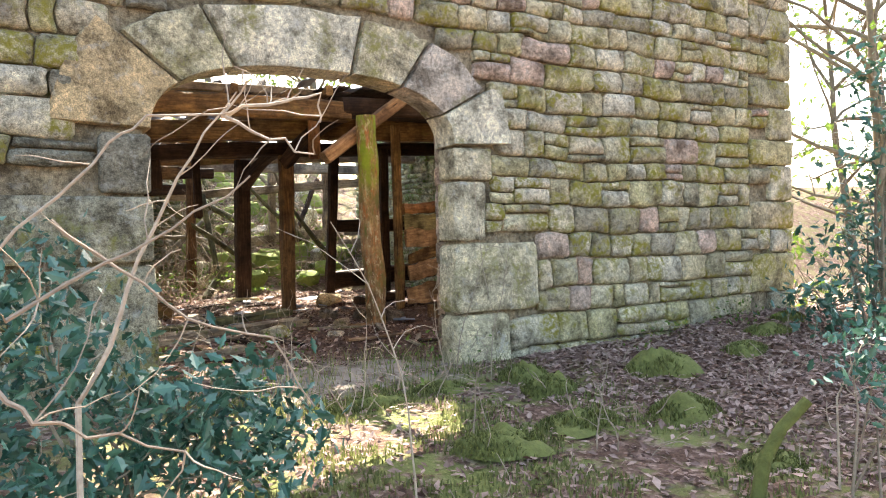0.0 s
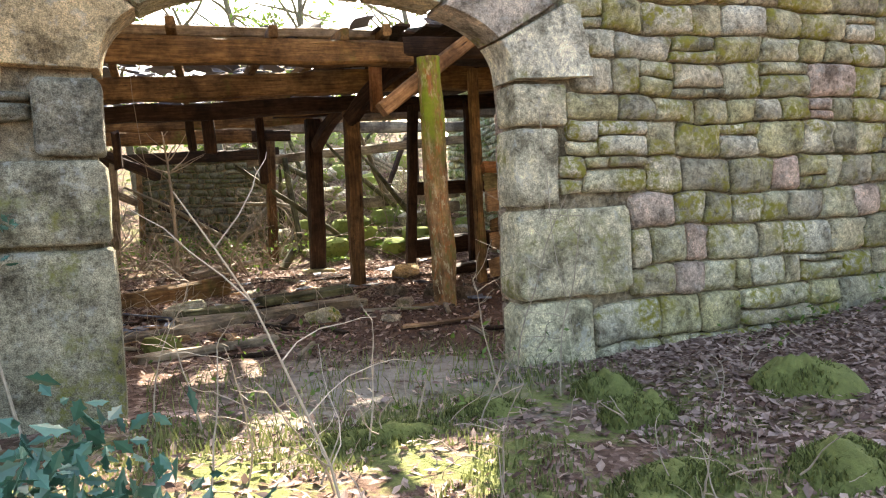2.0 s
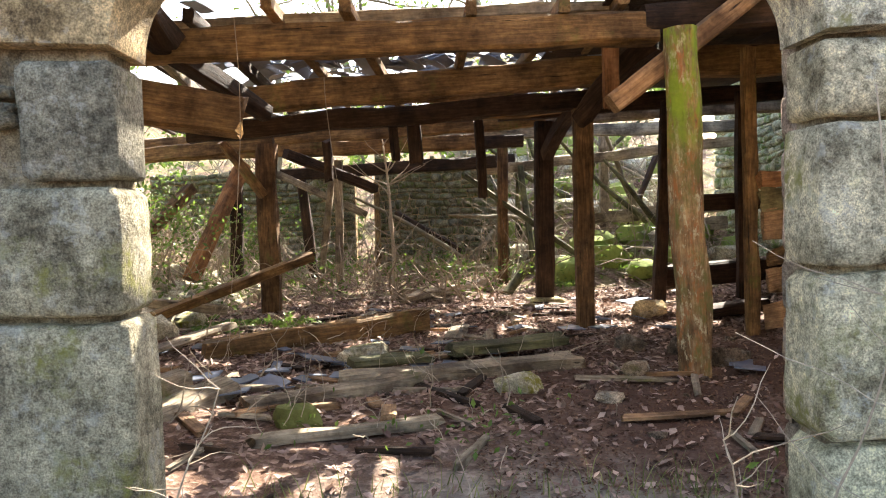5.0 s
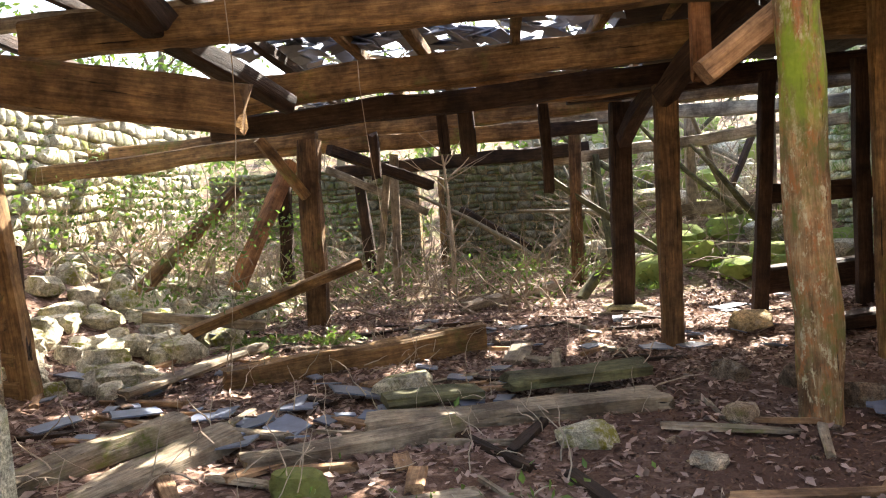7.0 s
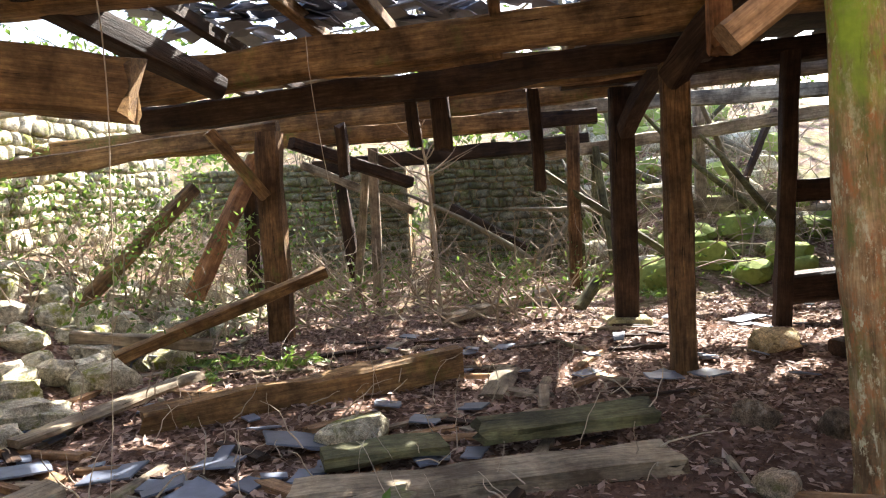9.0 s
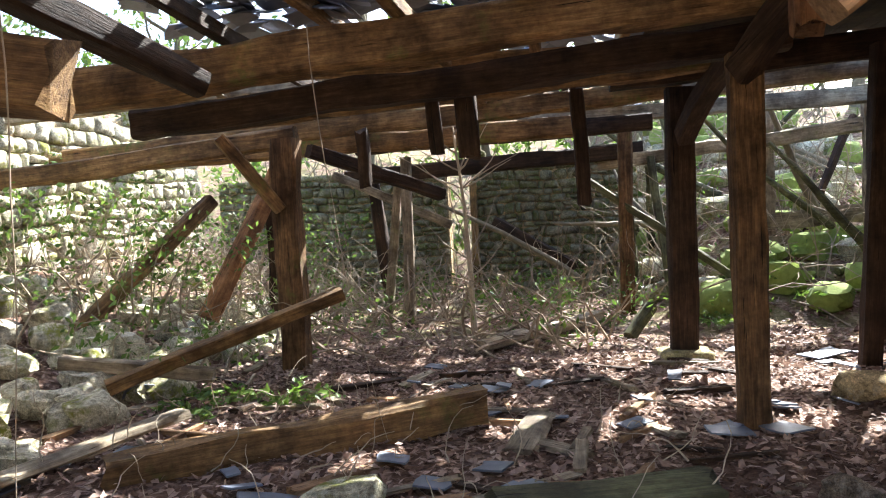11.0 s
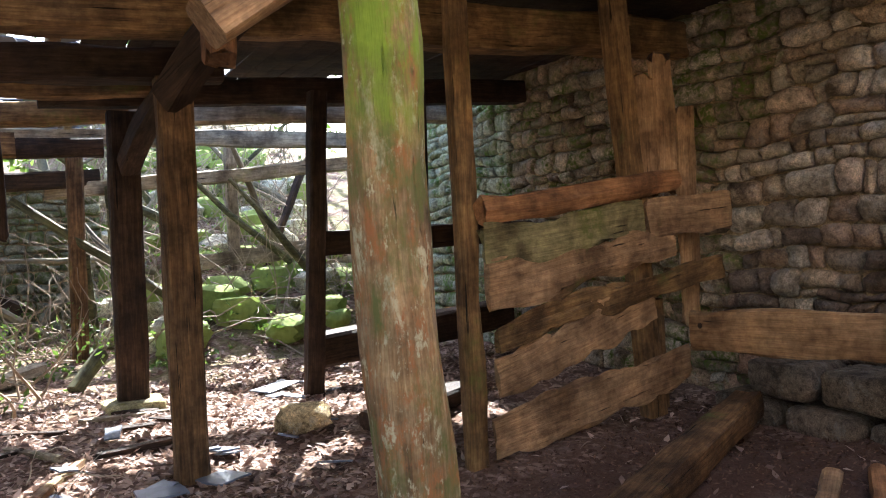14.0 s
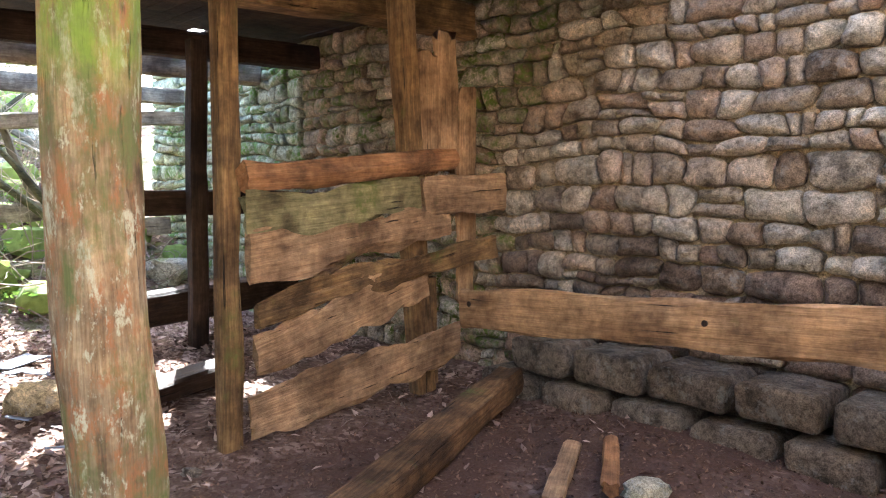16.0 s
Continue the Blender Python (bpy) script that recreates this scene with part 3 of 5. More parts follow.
def back_wall(name, label, x0, y0, ang, length, z0, z1, thick, seed, near_u, cuts=(), ragged=0.0, mats=None, far=None, mort=None, size=(0.1, 0.24, 0.14, 0.44), pick=None):
    """A rubble wall whose face starts at (x0, y0) and runs along ang; its face looks to -y before the turn."""
    top = [(length * (1 - i / 24), z1 - ragged * (0.5 + 0.5 * nz(i * 0.45, seed)) * (1 if ragged else 0)) for i in range(25)]
    v, f = prism([(0, z0), (length, z0)] + top, 0.05, thick)
    wall = mesh_ob(name, v, f, mort or M_mortar_in, smooth=False)
    wall.matrix_world = pose(x0, y0, 0, 0, 0, ang)
    tagged(wall, label, "wall", kind="structure")

    def above(u, z):
        i = (1 - u / length) * 24
        return z > z1 - ragged * (0.5 + 0.5 * nz(i * 0.45, seed)) + 0.08
    laid = [s for s in courses(0, length, z0, z1, list(cuts), seed, *size, sway=0.1, warp=0.04) if not (ragged and above(s[0], s[1]))]
    lay(wall, laid, lambda u, z: pose(u, 0.0, z), mats or [M_barn], far or M_barn_i, 0.12, lambda u, z: math.hypot(u - near_u, z - 1.5), seed, gap=0.016, proud=0.06, rnd=0.34, belly=1.4, pick=pick)
    return wall


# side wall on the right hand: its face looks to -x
# below z 1.9 darker stones are picked more often towards the bottom
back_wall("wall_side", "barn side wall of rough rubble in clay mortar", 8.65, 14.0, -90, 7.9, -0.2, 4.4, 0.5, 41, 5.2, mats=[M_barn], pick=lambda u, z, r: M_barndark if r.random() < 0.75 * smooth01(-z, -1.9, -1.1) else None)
M_greenstone = stone_mat("green_mossy_stone", [(0.44, 0.46, 0.36), (0.5, 0.52, 0.42), (0.36, 0.39, 0.3)], (0.46, 0.58), (0.1, 0.17, 0.04), pale=0.3)
wall_side_far = back_wall("wall_side_far", "roofless side wall of rounded stones filmed with green moss", 8.65, 18.4, -90, 4.4, -0.2, 4.0, 0.5, 47, 2.2, mats=[M_greenstone], far=M_greenstone)
niche = mesh_ob("niche_slab", *stone_geo(0.62, 0.09, 0.3, 977, rnd=0.2), M_dressmid, wall_side_far, sharp=0)
niche.matrix_local = pose(18.4 - 17.67, -0.12, 2.50)
# far gable, still standing in part, with a small doorway
back_wall("wall_far_left", "ruined far wall of mossy rubble", -4.3, 21.0, 0, 5.0, -0.2, 3.0, 0.5, 42, 6.0, ragged=0.5, mats=[M_shademoss], far=M_shademoss_i)
back_wall("wall_far", "standing far wall of rough mossy rubble", 1.2, 21.0, 0, 3.3, -0.2, 3.2, 0.5, 43, 1.0, ragged=0.5, mats=[M_shademoss], far=M_shademoss_i)
# ruined wall above the rubble bank
back_wall("wall_ruin", "collapsed side wall of pale mossy rubble", -3.75, 6.1, 90, 13.0, 0.0, 4.3, 0.55, 44, 6.5, ragged=1.5, mats=[M_moss_i], far=M_ruin_i, size=(0.14, 0.3, 0.2, 0.5))


# ---- timber ----
def timber_geo(length, w, h, seed, segs=10, rough=0.012, bow=0.0, taper=1.0, rounded=False, ragged=0.0):
    r = random.Random(seed)
    if rounded:
        sec = [(math.cos(2 * math.pi * i / 12) * 0.5, math.sin(2 * math.pi * i / 12) * 0.5) for i in range(12)]
    else:
        c = 0.5 - min(0.12, 0.02 / min(w, h) + 0.03)
        sec = [(0.5, -c), (0.5, 0.0), (0.5, c), (c, 0.5), (0, 0.5), (-c, 0.5), (-0.5, c), (-0.5, 0.0), (-0.5, -c), (-c, -0.5), (0, -0.5), (c, -0.5)]
    n, v, f = len(sec), [], []
    for i in range(segs + 1):
        t = i / segs
        k = 1 + (taper - 1) * t
        bz, by = bow * math.sin(math.pi * t) + rough * 1.4 * nz(t * length * 0.9, seed), rough * 1.4 * nz(t * length * 0.9, seed, 7)
        for j, (a, b) in enumerate(sec):
            d = 1 + rough * 2.2 / min(w, h) * nz(t * length * 2.3 + 9, j * 0.9, seed * 1.7)
            x = t * length + (r.uniform(-1, 1) * ragged if i in (0, segs) else 0)
            v.append((x, by + a * w * k * d, bz + b * h * k * d))
    for i in range(segs):
        f += [(i * n + j, i * n + (j + 1) % n, (i + 1) * n + (j + 1) % n, (i + 1) * n + j) for j in range(n)]
    f += [tuple(range(n - 1, -1, -1)), tuple(range(segs * n, segs * n + n))]
    return v, f


def timber(name, p0, p1, w, h, material, label="", category="", group="", parent=None, seed=0, roll=0.0, **kw):
    """A hewn timber from p0 to p1; w is its width across, h its height."""
    p0, p1 = Vector(p0), Vector(p1)
    d = p1 - p0
    x = d.normalized()
    up = Vector((0, 0, 1)) if abs(x.z) < 0.9 else Vector((0, 1, 0))
    y = up.cross(x).normalized()
    z = x.cross(y)
    v, f = timber_geo(d.length, w, h, seed or rng.randrange(1, 9999), **kw)
    ob = mesh_ob(name, v, f, material, parent, sharp=35)
    ob.matrix_local = Matrix.Translation(p0) @ Matrix((x, y, z)).transposed().to_4x4() @ pose(0, 0, 0, roll, 0, 0)
    if label:
        tagged(ob, label, category or "beam", group)
    return ob


def tube_stub(radius, length, n=10):
    """A short round plug along z."""
    ring = [(radius * math.cos(2 * math.pi * k / n), radius * math.sin(2 * math.pi * k / n)) for k in range(n)]
    v = [(x, y, -length) for x, y in ring] + [(x, y, length * 0.3) for x, y in ring] + [(x * 0.6, y * 0.6, length * 0.15) for x, y in ring]
    f = [(k * n + i, k * n + (i + 1) % n, (k + 1) * n + (i + 1) % n, (k + 1) * n + i) for k in range(2) for i in range(n)]
    return v, f + [tuple(range(2 * n, 3 * n)), tuple(range(n - 1, -1, -1))]


def gz(x, y, d=0.03):
    return ground_z(x, y) - d


# ---- posts ----
def post_mat():
    """Barkless oak with reddish streaks, lichen and a cap of green moss."""
    m = wood_mat("mossy_post_oak", (0.06, 0.032, 0.017), (0.26, 0.165, 0.085), (0.5, 0.4, 0.25), 0.5)
    k = Mat("", 0.85, 0.25, m)
    old = k.b.inputs["Base Color"].links[0].from_socket
    w = k.coord()
    sep = k.n("ShaderNodeSeparateXYZ")
    k.l(k.tc.outputs["Object"], sep.inputs[0])
    c = k.mix(k.step(k.noise(k.coord((1.2, 3, 3)), 4.2, 8, 0.75), 0.5, 0.6), old, (0.36, 0.15, 0.06))
    c = k.mix(k.step(k.noise(k.coord((1.4, 3, 3)), 5.1, 8, 0.75), 0.54, 0.6), c, (0.52, 0.47, 0.31))
    c = k.mix(k.step(k.noise(k.coord((0.9, 2, 2)), 3.4, 8, 0.72), 0.49, 0.64), c, (0.15, 0.155, 0.05))
    mr = k.n("ShaderNodeMapRange", **{"From Min": 1.75, "From Max": 2.25})
    ad = k.n("ShaderNodeMath")
    k.l(sep.outputs[0], ad.inputs[0])
    k.l(k.noise(w, 5, 5), ad.inputs[1])
    ad.inputs[1].default_value = 0.4
    sb = k.n("ShaderNodeMath")
    sb.operation = "SUBTRACT"
    sb.inputs[1].default_value = 0.5
    k.l(ad.outputs[0], sb.inputs[0])
    k.l(sb.outputs[0], mr.inputs[0])
    top = k.mix(1.0, mr.outputs[0], k.step(k.noise(k.coord((0.7, 2, 2)), 4.0, 8, 0.7), 0.44, 0.6), "MULTIPLY")
    k.out(k.mix(top, c, k.mix(k.noise(w, 30, 4), (0.15, 0.24, 0.02), (0.3, 0.41, 0.05))))
    return m

POST = "old oak post standing on the barn floor"
p1 = timber("timber_post", (4.55, 8.72, gz(4.55, 8.72)), (4.47, 8.72, 3.12), 0.29, 0.27, post_mat(), "thick split oak post with green moss at its head", "post", seed=61, segs=22, rounded=True, rough=0.019, taper=0.92)
timber("timber_post", (4.23, 11.35, gz(4.23, 11.35)), (4.23, 11.35, 2.85), 0.21, 0.2, M_postoak, "squared oak post standing on a slate", "post", seed=62, segs=16)
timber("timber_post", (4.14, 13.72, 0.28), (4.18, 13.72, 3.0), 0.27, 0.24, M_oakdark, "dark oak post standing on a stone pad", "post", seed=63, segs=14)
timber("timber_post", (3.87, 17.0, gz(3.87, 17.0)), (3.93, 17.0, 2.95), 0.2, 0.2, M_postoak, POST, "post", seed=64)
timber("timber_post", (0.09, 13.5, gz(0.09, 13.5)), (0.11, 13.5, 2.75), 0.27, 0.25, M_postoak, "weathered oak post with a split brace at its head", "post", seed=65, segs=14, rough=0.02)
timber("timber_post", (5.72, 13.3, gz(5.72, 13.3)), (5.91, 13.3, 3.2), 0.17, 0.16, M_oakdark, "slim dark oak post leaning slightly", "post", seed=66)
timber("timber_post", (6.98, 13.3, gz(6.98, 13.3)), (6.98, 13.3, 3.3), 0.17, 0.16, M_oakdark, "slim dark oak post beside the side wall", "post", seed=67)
slatted = tagged(new("slatted_post"), "leaning oak post with nailed slats", "post")
slatted.location = (-1.42, 9.7, gz(-1.42, 9.7))
timber("post", (0, 0, 0), (-0.27, 0, 2.45), 0.2, 0.18, M_oak, parent=slatted, seed=68, rough=0.02, segs=14)
timber("brace", (0.02, -0.02, 0.35), (-0.1, 0.14, 1.3), 0.07, 0.06, M_oakdark, parent=slatted, seed=69)
for k, z in enumerate((0.12, 0.38, 0.66, 0.92, 1.2)):
    timber("slat", (-0.7, 0.06, z + 0.02), (0.0 - 0.1 * z, -0.1, z), 0.035, 0.1, M_oak, parent=slatted, seed=710 + k, ragged=0.02, segs=6)
timber("timber_post", (0.8, 16.2, gz(0.8, 16.2)), (0.85, 16.2, 2.7), 0.14, 0.14, M_grey, "slim grey post among brambles", "post", seed=69)
timber("timber_post", (1.25, 20.85, gz(1.25, 20.85)), (1.25, 20.85, 2.5), 0.14, 0.14, M_oak, "doorway post of the far wall", "post", seed=70)
for x, y, h, g in ((6.15, 18.1, 3.5, 0.2), (7.35, 17.4, 3.4, 0.15)):
    timber("timber_post", (x, y, gz(x, y)), (x + 0.02, y, h), 0.17, 0.16, M_grey, "pale grey fence post on the mossy bank", "post", "fence posts")
# stone pad
pad = tagged(mesh_ob("stone_pad", *stone_geo(0.55, 0.5, 0.35, 903, rnd=0.3), M_front, sharp=0), "squared granite pad under a post", "stone")
pad.matrix_world = pose(4.14, 13.72, 0.37, -90, 0, 0)

# ---- beams of the loft ----
timber("timber_beam", (-0.85, 9.2, 3.15), (4.42, 9.2, 3.24), 0.24, 0.27, M_oak, "hewn golden oak beam with sawn end", "beam", seed=81, segs=26, rough=0.018)
timber("timber_beam", (-0.7, 11.2, 2.93), (8.6, 11.25, 3.42), 0.26, 0.31, M_oak, "long heavy oak tie beam over posts", "beam", seed=82, segs=40, rough=0.026, bow=0.06)
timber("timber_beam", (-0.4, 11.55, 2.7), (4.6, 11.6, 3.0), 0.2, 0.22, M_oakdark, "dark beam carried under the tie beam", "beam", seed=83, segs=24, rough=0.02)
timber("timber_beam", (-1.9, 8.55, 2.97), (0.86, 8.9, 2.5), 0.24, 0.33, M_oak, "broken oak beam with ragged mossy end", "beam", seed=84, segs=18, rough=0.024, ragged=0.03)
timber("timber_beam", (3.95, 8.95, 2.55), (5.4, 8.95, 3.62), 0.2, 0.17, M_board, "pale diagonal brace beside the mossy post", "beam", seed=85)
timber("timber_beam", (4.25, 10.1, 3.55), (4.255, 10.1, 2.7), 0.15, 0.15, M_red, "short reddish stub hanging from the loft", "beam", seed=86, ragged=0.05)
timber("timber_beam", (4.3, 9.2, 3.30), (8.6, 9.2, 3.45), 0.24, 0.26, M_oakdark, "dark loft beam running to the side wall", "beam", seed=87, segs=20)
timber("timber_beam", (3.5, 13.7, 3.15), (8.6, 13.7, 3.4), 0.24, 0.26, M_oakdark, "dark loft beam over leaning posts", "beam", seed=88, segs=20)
timber("timber_beam", (-3.9, 15.0, 2.77), (3.3, 15.2, 2.86), 0.2, 0.24, M_oak, "pale far beam lit by the sun", "beam", seed=89, segs=26, rough=0.02)
timber("timber_beam", (-3.9, 17.0, 3.13), (8.5, 17.0, 3.22), 0.2, 0.22, M_grey, "grey moss-topped far beam", "beam", seed=90, segs=36, rough=0.025)
timber("timber_beam", (-3.9, 13.5, 2.46), (0.2, 13.6, 2.78), 0.18, 0.22, M_oak, "sagging golden beam over the rubble bank", "beam", seed=91, segs=18, rough=0.02)
timber("timber_beam", (-0.5, 17.8, 2.55), (4.3, 18.2, 2.75), 0.2, 0.25, M_oakdark, "dark far beam before the gable", "beam", seed=92, segs=18)
timber("timber_beam", (3.6, 18.3, 2.55), (8.6, 17.2, 2.95), 0.18, 0.2, M_grey, "sagging beam furred with moss", "beam", seed=93, segs=18, rough=0.02)
timber("timber_beam", (4.2, 11.3, 2.7), (4.85, 10.5, 3.4), 0.2, 0.2, M_oakdark, "curved dark knee brace at a post head", "beam", seed=94, bow=0.1)
timber("timber_beam", (4.2, 13.6, 2.5), (4.5, 12.3, 3.1), 0.18, 0.18, M_oakdark, "old knee brace under the loft", "beam", seed=95, bow=0.1)
timber("timber_beam", (-0.3, 12.6, 2.86), (4.3, 12.9, 3.12), 0.2, 0.22, M_oak, "golden beam behind the tie beam", "beam", seed=191, segs=18, rough=0.02)
timber("timber_beam", (-3.0, 14.3, 2.78), (4.3, 14.35, 3.1), 0.2, 0.22, M_oak, "pale sagging beam behind posts", "beam", seed=192, segs=20, rough=0.022)
timber("timber_beam", (0.2, 16.0, 2.86), (4.2, 16.1, 2.95), 0.18, 0.22, M_oakdark, "dark beam in the far bay", "beam", seed=193, segs=14, rough=0.022)
timber("timber_beam", (3.4, 15.2, 3.2), (8.6, 15.0, 3.35), 0.2, 0.24, M_grey, "grey far beam with mossy top", "beam", seed=194, segs=18, rough=0.022)
timber("timber_beam", (0.08, 13.35, 2.0), (-0.4, 13.0, 2.75), 0.12, 0.12, M_oak, "split brace at a post head", "beam", seed=96)
timber("timber_beam", (-0.66, 15.3, 2.6), (-1.32, 14.35, 0.75), 0.24, 0.2, M_red, "fallen reddish post leaning on the bank", "beam", seed=97)
timber("timber_beam", (0.4, 13.4, 2.6), (1.6, 14.6, 2.1), 0.14, 0.14, M_oakdark, "broken dark strut hanging down", "beam", seed=98)
for x, y, z0, z1, s in ((2.0, 11.7, 2.35, 2.9, 0.11), (2.25, 11.75, 2.3, 2.9, 0.16), (3.15, 13.0, 1.9, 2.95, 0.13), (1.0, 13.3, 2.2, 2.75, 0.12)):
    timber("timber_stub", (x, y, z1), (x + 0.03, y, z0), s, s * 0.8, M_oakdark, "short broken stub hanging under the loft", "beam", "hanging stubs", ragged=0.04)

# rafters and laths of the broken roof
for k in range(5, 15):
    x = -4.6 + k * 0.62 + rng.uniform(-0.15, 0.15)
    if 1.2 < x < 3.4 and k % 2:
        continue
    y0, y1 = 9.0 + rng.uniform(-0.3, 0.5), 14.6 + rng.uniform(-1.0, 2.5)
    timber("rafter", (x, y0, 3.5 + rng.uniform(-0.1, 0.15)), (x + rng.uniform(-0.8, 0.8), y1, 3.35 + rng.uniform(-0.3, 0.45)), 0.1, 0.13, rng.choice([M_oakdark, M_oak, M_grey]), "broken roof rafter lying over the beams", "rafter", "broken rafters", rough=0.012)
for y0, x0, x1, z in ((9.9, -3.7, 4.3, 3.42), (10.5, -1.0, 4.4, 3.55), (12.4, -3.0, 3.6, 3.2), (12.9, 0.2, 5.0, 3.4), (14.2, -3.7, 2.5, 3.3), (8.9, -2.2, 0.4, 3.6), (8.6, -1.3, 3.2, 3.75)):
    timber("purlin", (x0, y0, z), (x1, y0 + rng.uniform(-0.3, 0.3), z + rng.uniform(-0.12, 0.25)), 0.12, 0.11, rng.choice([M_oak, M_grey]), "pale bent pole under the roof", "rafter", "roof poles", rough=0.018, segs=18)
timber("rafter", (-0.35, 7.9, 3.55), (0.75, 10.4, 2.75), 0.17, 0.16, M_oakdark, "thick fallen rafter hanging over beams", "rafter", seed=111, rough=0.02)
timber("rafter", (0.1, 8.3, 3.7), (0.3, 9.0, 3.15), 0.16, 0.16, M_oakdark, "rotten forked rafter end", "rafter", seed=112, rough=0.03)
timber("rafter", (3.05, 9.6, 3.4), (3.6, 10.6, 3.85), 0.18, 0.14, M_oakdark, "slipped rafter against the loft", "rafter", seed=113)

# loft boards over the covered bay
bv, bf = [], []
for k in range(26):
    x = 3.95 + k * 0.185
    y0, y1 = 8.7 + rng.uniform(-0.15, 0.5), 14.6 + rng.uniform(-0.5, 0.6)
    if x < 4.6:
        y0 += 0.5
    v, f = timber_geo(y1 - y0, 0.175, 0.03, 2000 + k, segs=5, rough=0.003)
    n = len(bv)
    bv += [(x - p[1], y0 + p[0], 3.60 + (x - 6) * 0.02 + p[2]) for p in v]
    bf += [tuple(n + i for i in q) for q in f]
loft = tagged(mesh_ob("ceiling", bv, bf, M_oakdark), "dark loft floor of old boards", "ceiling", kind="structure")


def slate_geo(w, l, t, seed):
    r = random.Random(seed)
    out = []
    for cx, cy in ((-1, -1), (0, -1), (1, -1), (1, 0), (1, 1), (0, 1), (-1, 1), (-1, 0)):
        out.append((cx * w / 2 * r.uniform(0.75, 1.05), cy * l / 2 * r.uniform(0.75, 1.05)))
    n = len(out)
    v = [(x, y, 0) for x, y in out] + [(x * 0.98, y * 0.98, t) for x, y in out]
    f = [tuple(range(n - 1, -1, -1)), tuple(range(n, 2 * n))] + [(i, (i + 1) % n, n + (i + 1) % n, n + i) for i in range(n)]
    return v, f


def joined(name, items, material, label, category, smooth=False, sharp=0):
    """Many small pieces (geometry and pose) as one object of stuff."""
    vv, ff = [], []
    for (v, f), m in items:
        n = len(vv)
        vv += [tuple(m @ Vector(p)) for p in v]
        ff += [tuple(n + i for i in q) for q in f]
    return tagged(mesh_ob(name, vv, ff, material, smooth=smooth, sharp=sharp), label, category, kind="stuff")


# patches of slates still lying on the broken roof
items = []
for k in range(950):
    x, y = rng.uniform(-1.0, 5.0), rng.uniform(9.4, 16.5)
    if nz(x * 0.55, y * 0.55, 3) < -0.12 + 0.12 * smooth01(-x, -2, 2) or (x < 3.8 and y < 9.9) or (x < 3.6 and y > 12.5 and rng.random() < 0.65):
        continue
    items.append((slate_geo(rng.uniform(0.2, 0.34), rng.uniform(0.25, 0.45), 0.012, k), pose(x, y, 3.62 + rng.uniform(-0.05, 0.16), rng.uniform(-22, 22), rng.uniform(-22, 22), rng.uniform(0, 360))))
joined("roof_slates", items, M_slate_i, "slipped slates left on the broken roof", "slates")

# slipped slates and rafters over the far bay
items = []
for k in range(330):
    x, y = rng.uniform(-0.6, 4.4), rng.uniform(16.0, 20.9)
    if nz(x * 0.7, y * 0.7, 15) < -0.22:
        continue
    items.append((slate_geo(rng.uniform(0.26, 0.38), rng.uniform(0.32, 0.5), 0.012, 7000 + k), pose(x, y, 3.5 + rng.uniform(-0.05, 0.16), rng.uniform(-16, 16), rng.uniform(-16, 16), rng.uniform(0, 360))))
joined("roof_slates", items, M_slate_i, "slates sagging over the far bay", "slates")
for k in range(8):
    x = -2.0 + k * 0.85
    timber("rafter", (x, 14.8, 3.32), (x + rng.uniform(-0.3, 0.3), 21.0, 3.4 + rng.uniform(-0.1, 0.1)), 0.1, 0.12, rng.choice([M_oakdark, M_grey]), "sagging rafter over the far bay", "rafter", "far rafters")
# unseen slates behind the front wall, added to keep sun off the doorway floor
items = []
for k in range(2100):
    x, y = rng.uniform(-3.5, 8.6), rng.uniform(6.0, 10.2)
    if nz(x * 0.9, y * 0.9, 8) < -0.3 or (1.8 < x < 4.6 and 6.5 < y < 9.1) or x > 8.0 or (x >= 4.6 and y < 8.8):
        continue
    items.append((slate_geo(rng.uniform(0.26, 0.36), rng.uniform(0.32, 0.5), 0.012, 5000 + k), pose(x, y, 4.62 - 0.03 * (y - 6) + rng.uniform(-0.03, 0.06), rng.uniform(-10, 10), rng.uniform(-10, 10), rng.uniform(0, 360))))
joined("roof_slates", items, M_slate_i, "unseen slates added to shade the front bay", "slates")
# rafters out of view, added to carry those slates
for k in range(11):
    x = -3.2 + k * 1.1
    timber("rafter", (x, 5.8, 4.42), (x + rng.uniform(-0.1, 0.1), 10.4, 4.3), 0.1, 0.14, M_oakdark, "unseen rafter added under the shading slates", "rafter", "front rafters")

# ---- partition of boards ----
stall = tagged(new("board_partition"), "stall partition of weathered boards nailed to posts", "partition")
stall.location = (5.8, 10.35, 0.3)


def in_stall(p):
    return Vector(p) - Vector((5.8, 10.35, 0.3))


def stall_piece(name, p0, p1, w, h, material, seed, **kw):
    return timber(name, in_stall(p0), in_stall(p1), w, h, material, parent=stall, seed=seed, **kw)


stall_piece("post", (5.80, 10.4, 0.2), (5.76, 10.36, 3.3), 0.13, 0.12, M_oak, 121, segs=16, rough=0.014)
stall_piece("post", (7.56, 10.62, 0.3), (7.25, 10.6, 3.5), 0.17, 0.14, M_oak, 122, segs=14, rough=0.014)
stall_piece("upright", (7.62, 10.62, 0.35), (7.58, 10.62, 1.2), 0.15, 0.1, M_oak, 123)
BOARDS = [((5.82, 1.92), (7.78, 2.11), 0.18, M_red, 0.13), ((5.83, 1.70), (7.38, 1.85), 0.22, M_greenboard, 0.04), ((5.85, 1.44), (7.72, 1.66), 0.22, M_board, 0.035),
          ((5.9, 1.1), (8.40, 1.42), 0.15, M_oak, 0.04), ((5.9, 0.87), (7.48, 1.19), 0.25, M_board, 0.035), ((5.86, 0.50), (7.9, 0.68), 0.24, M_board, 0.04)]
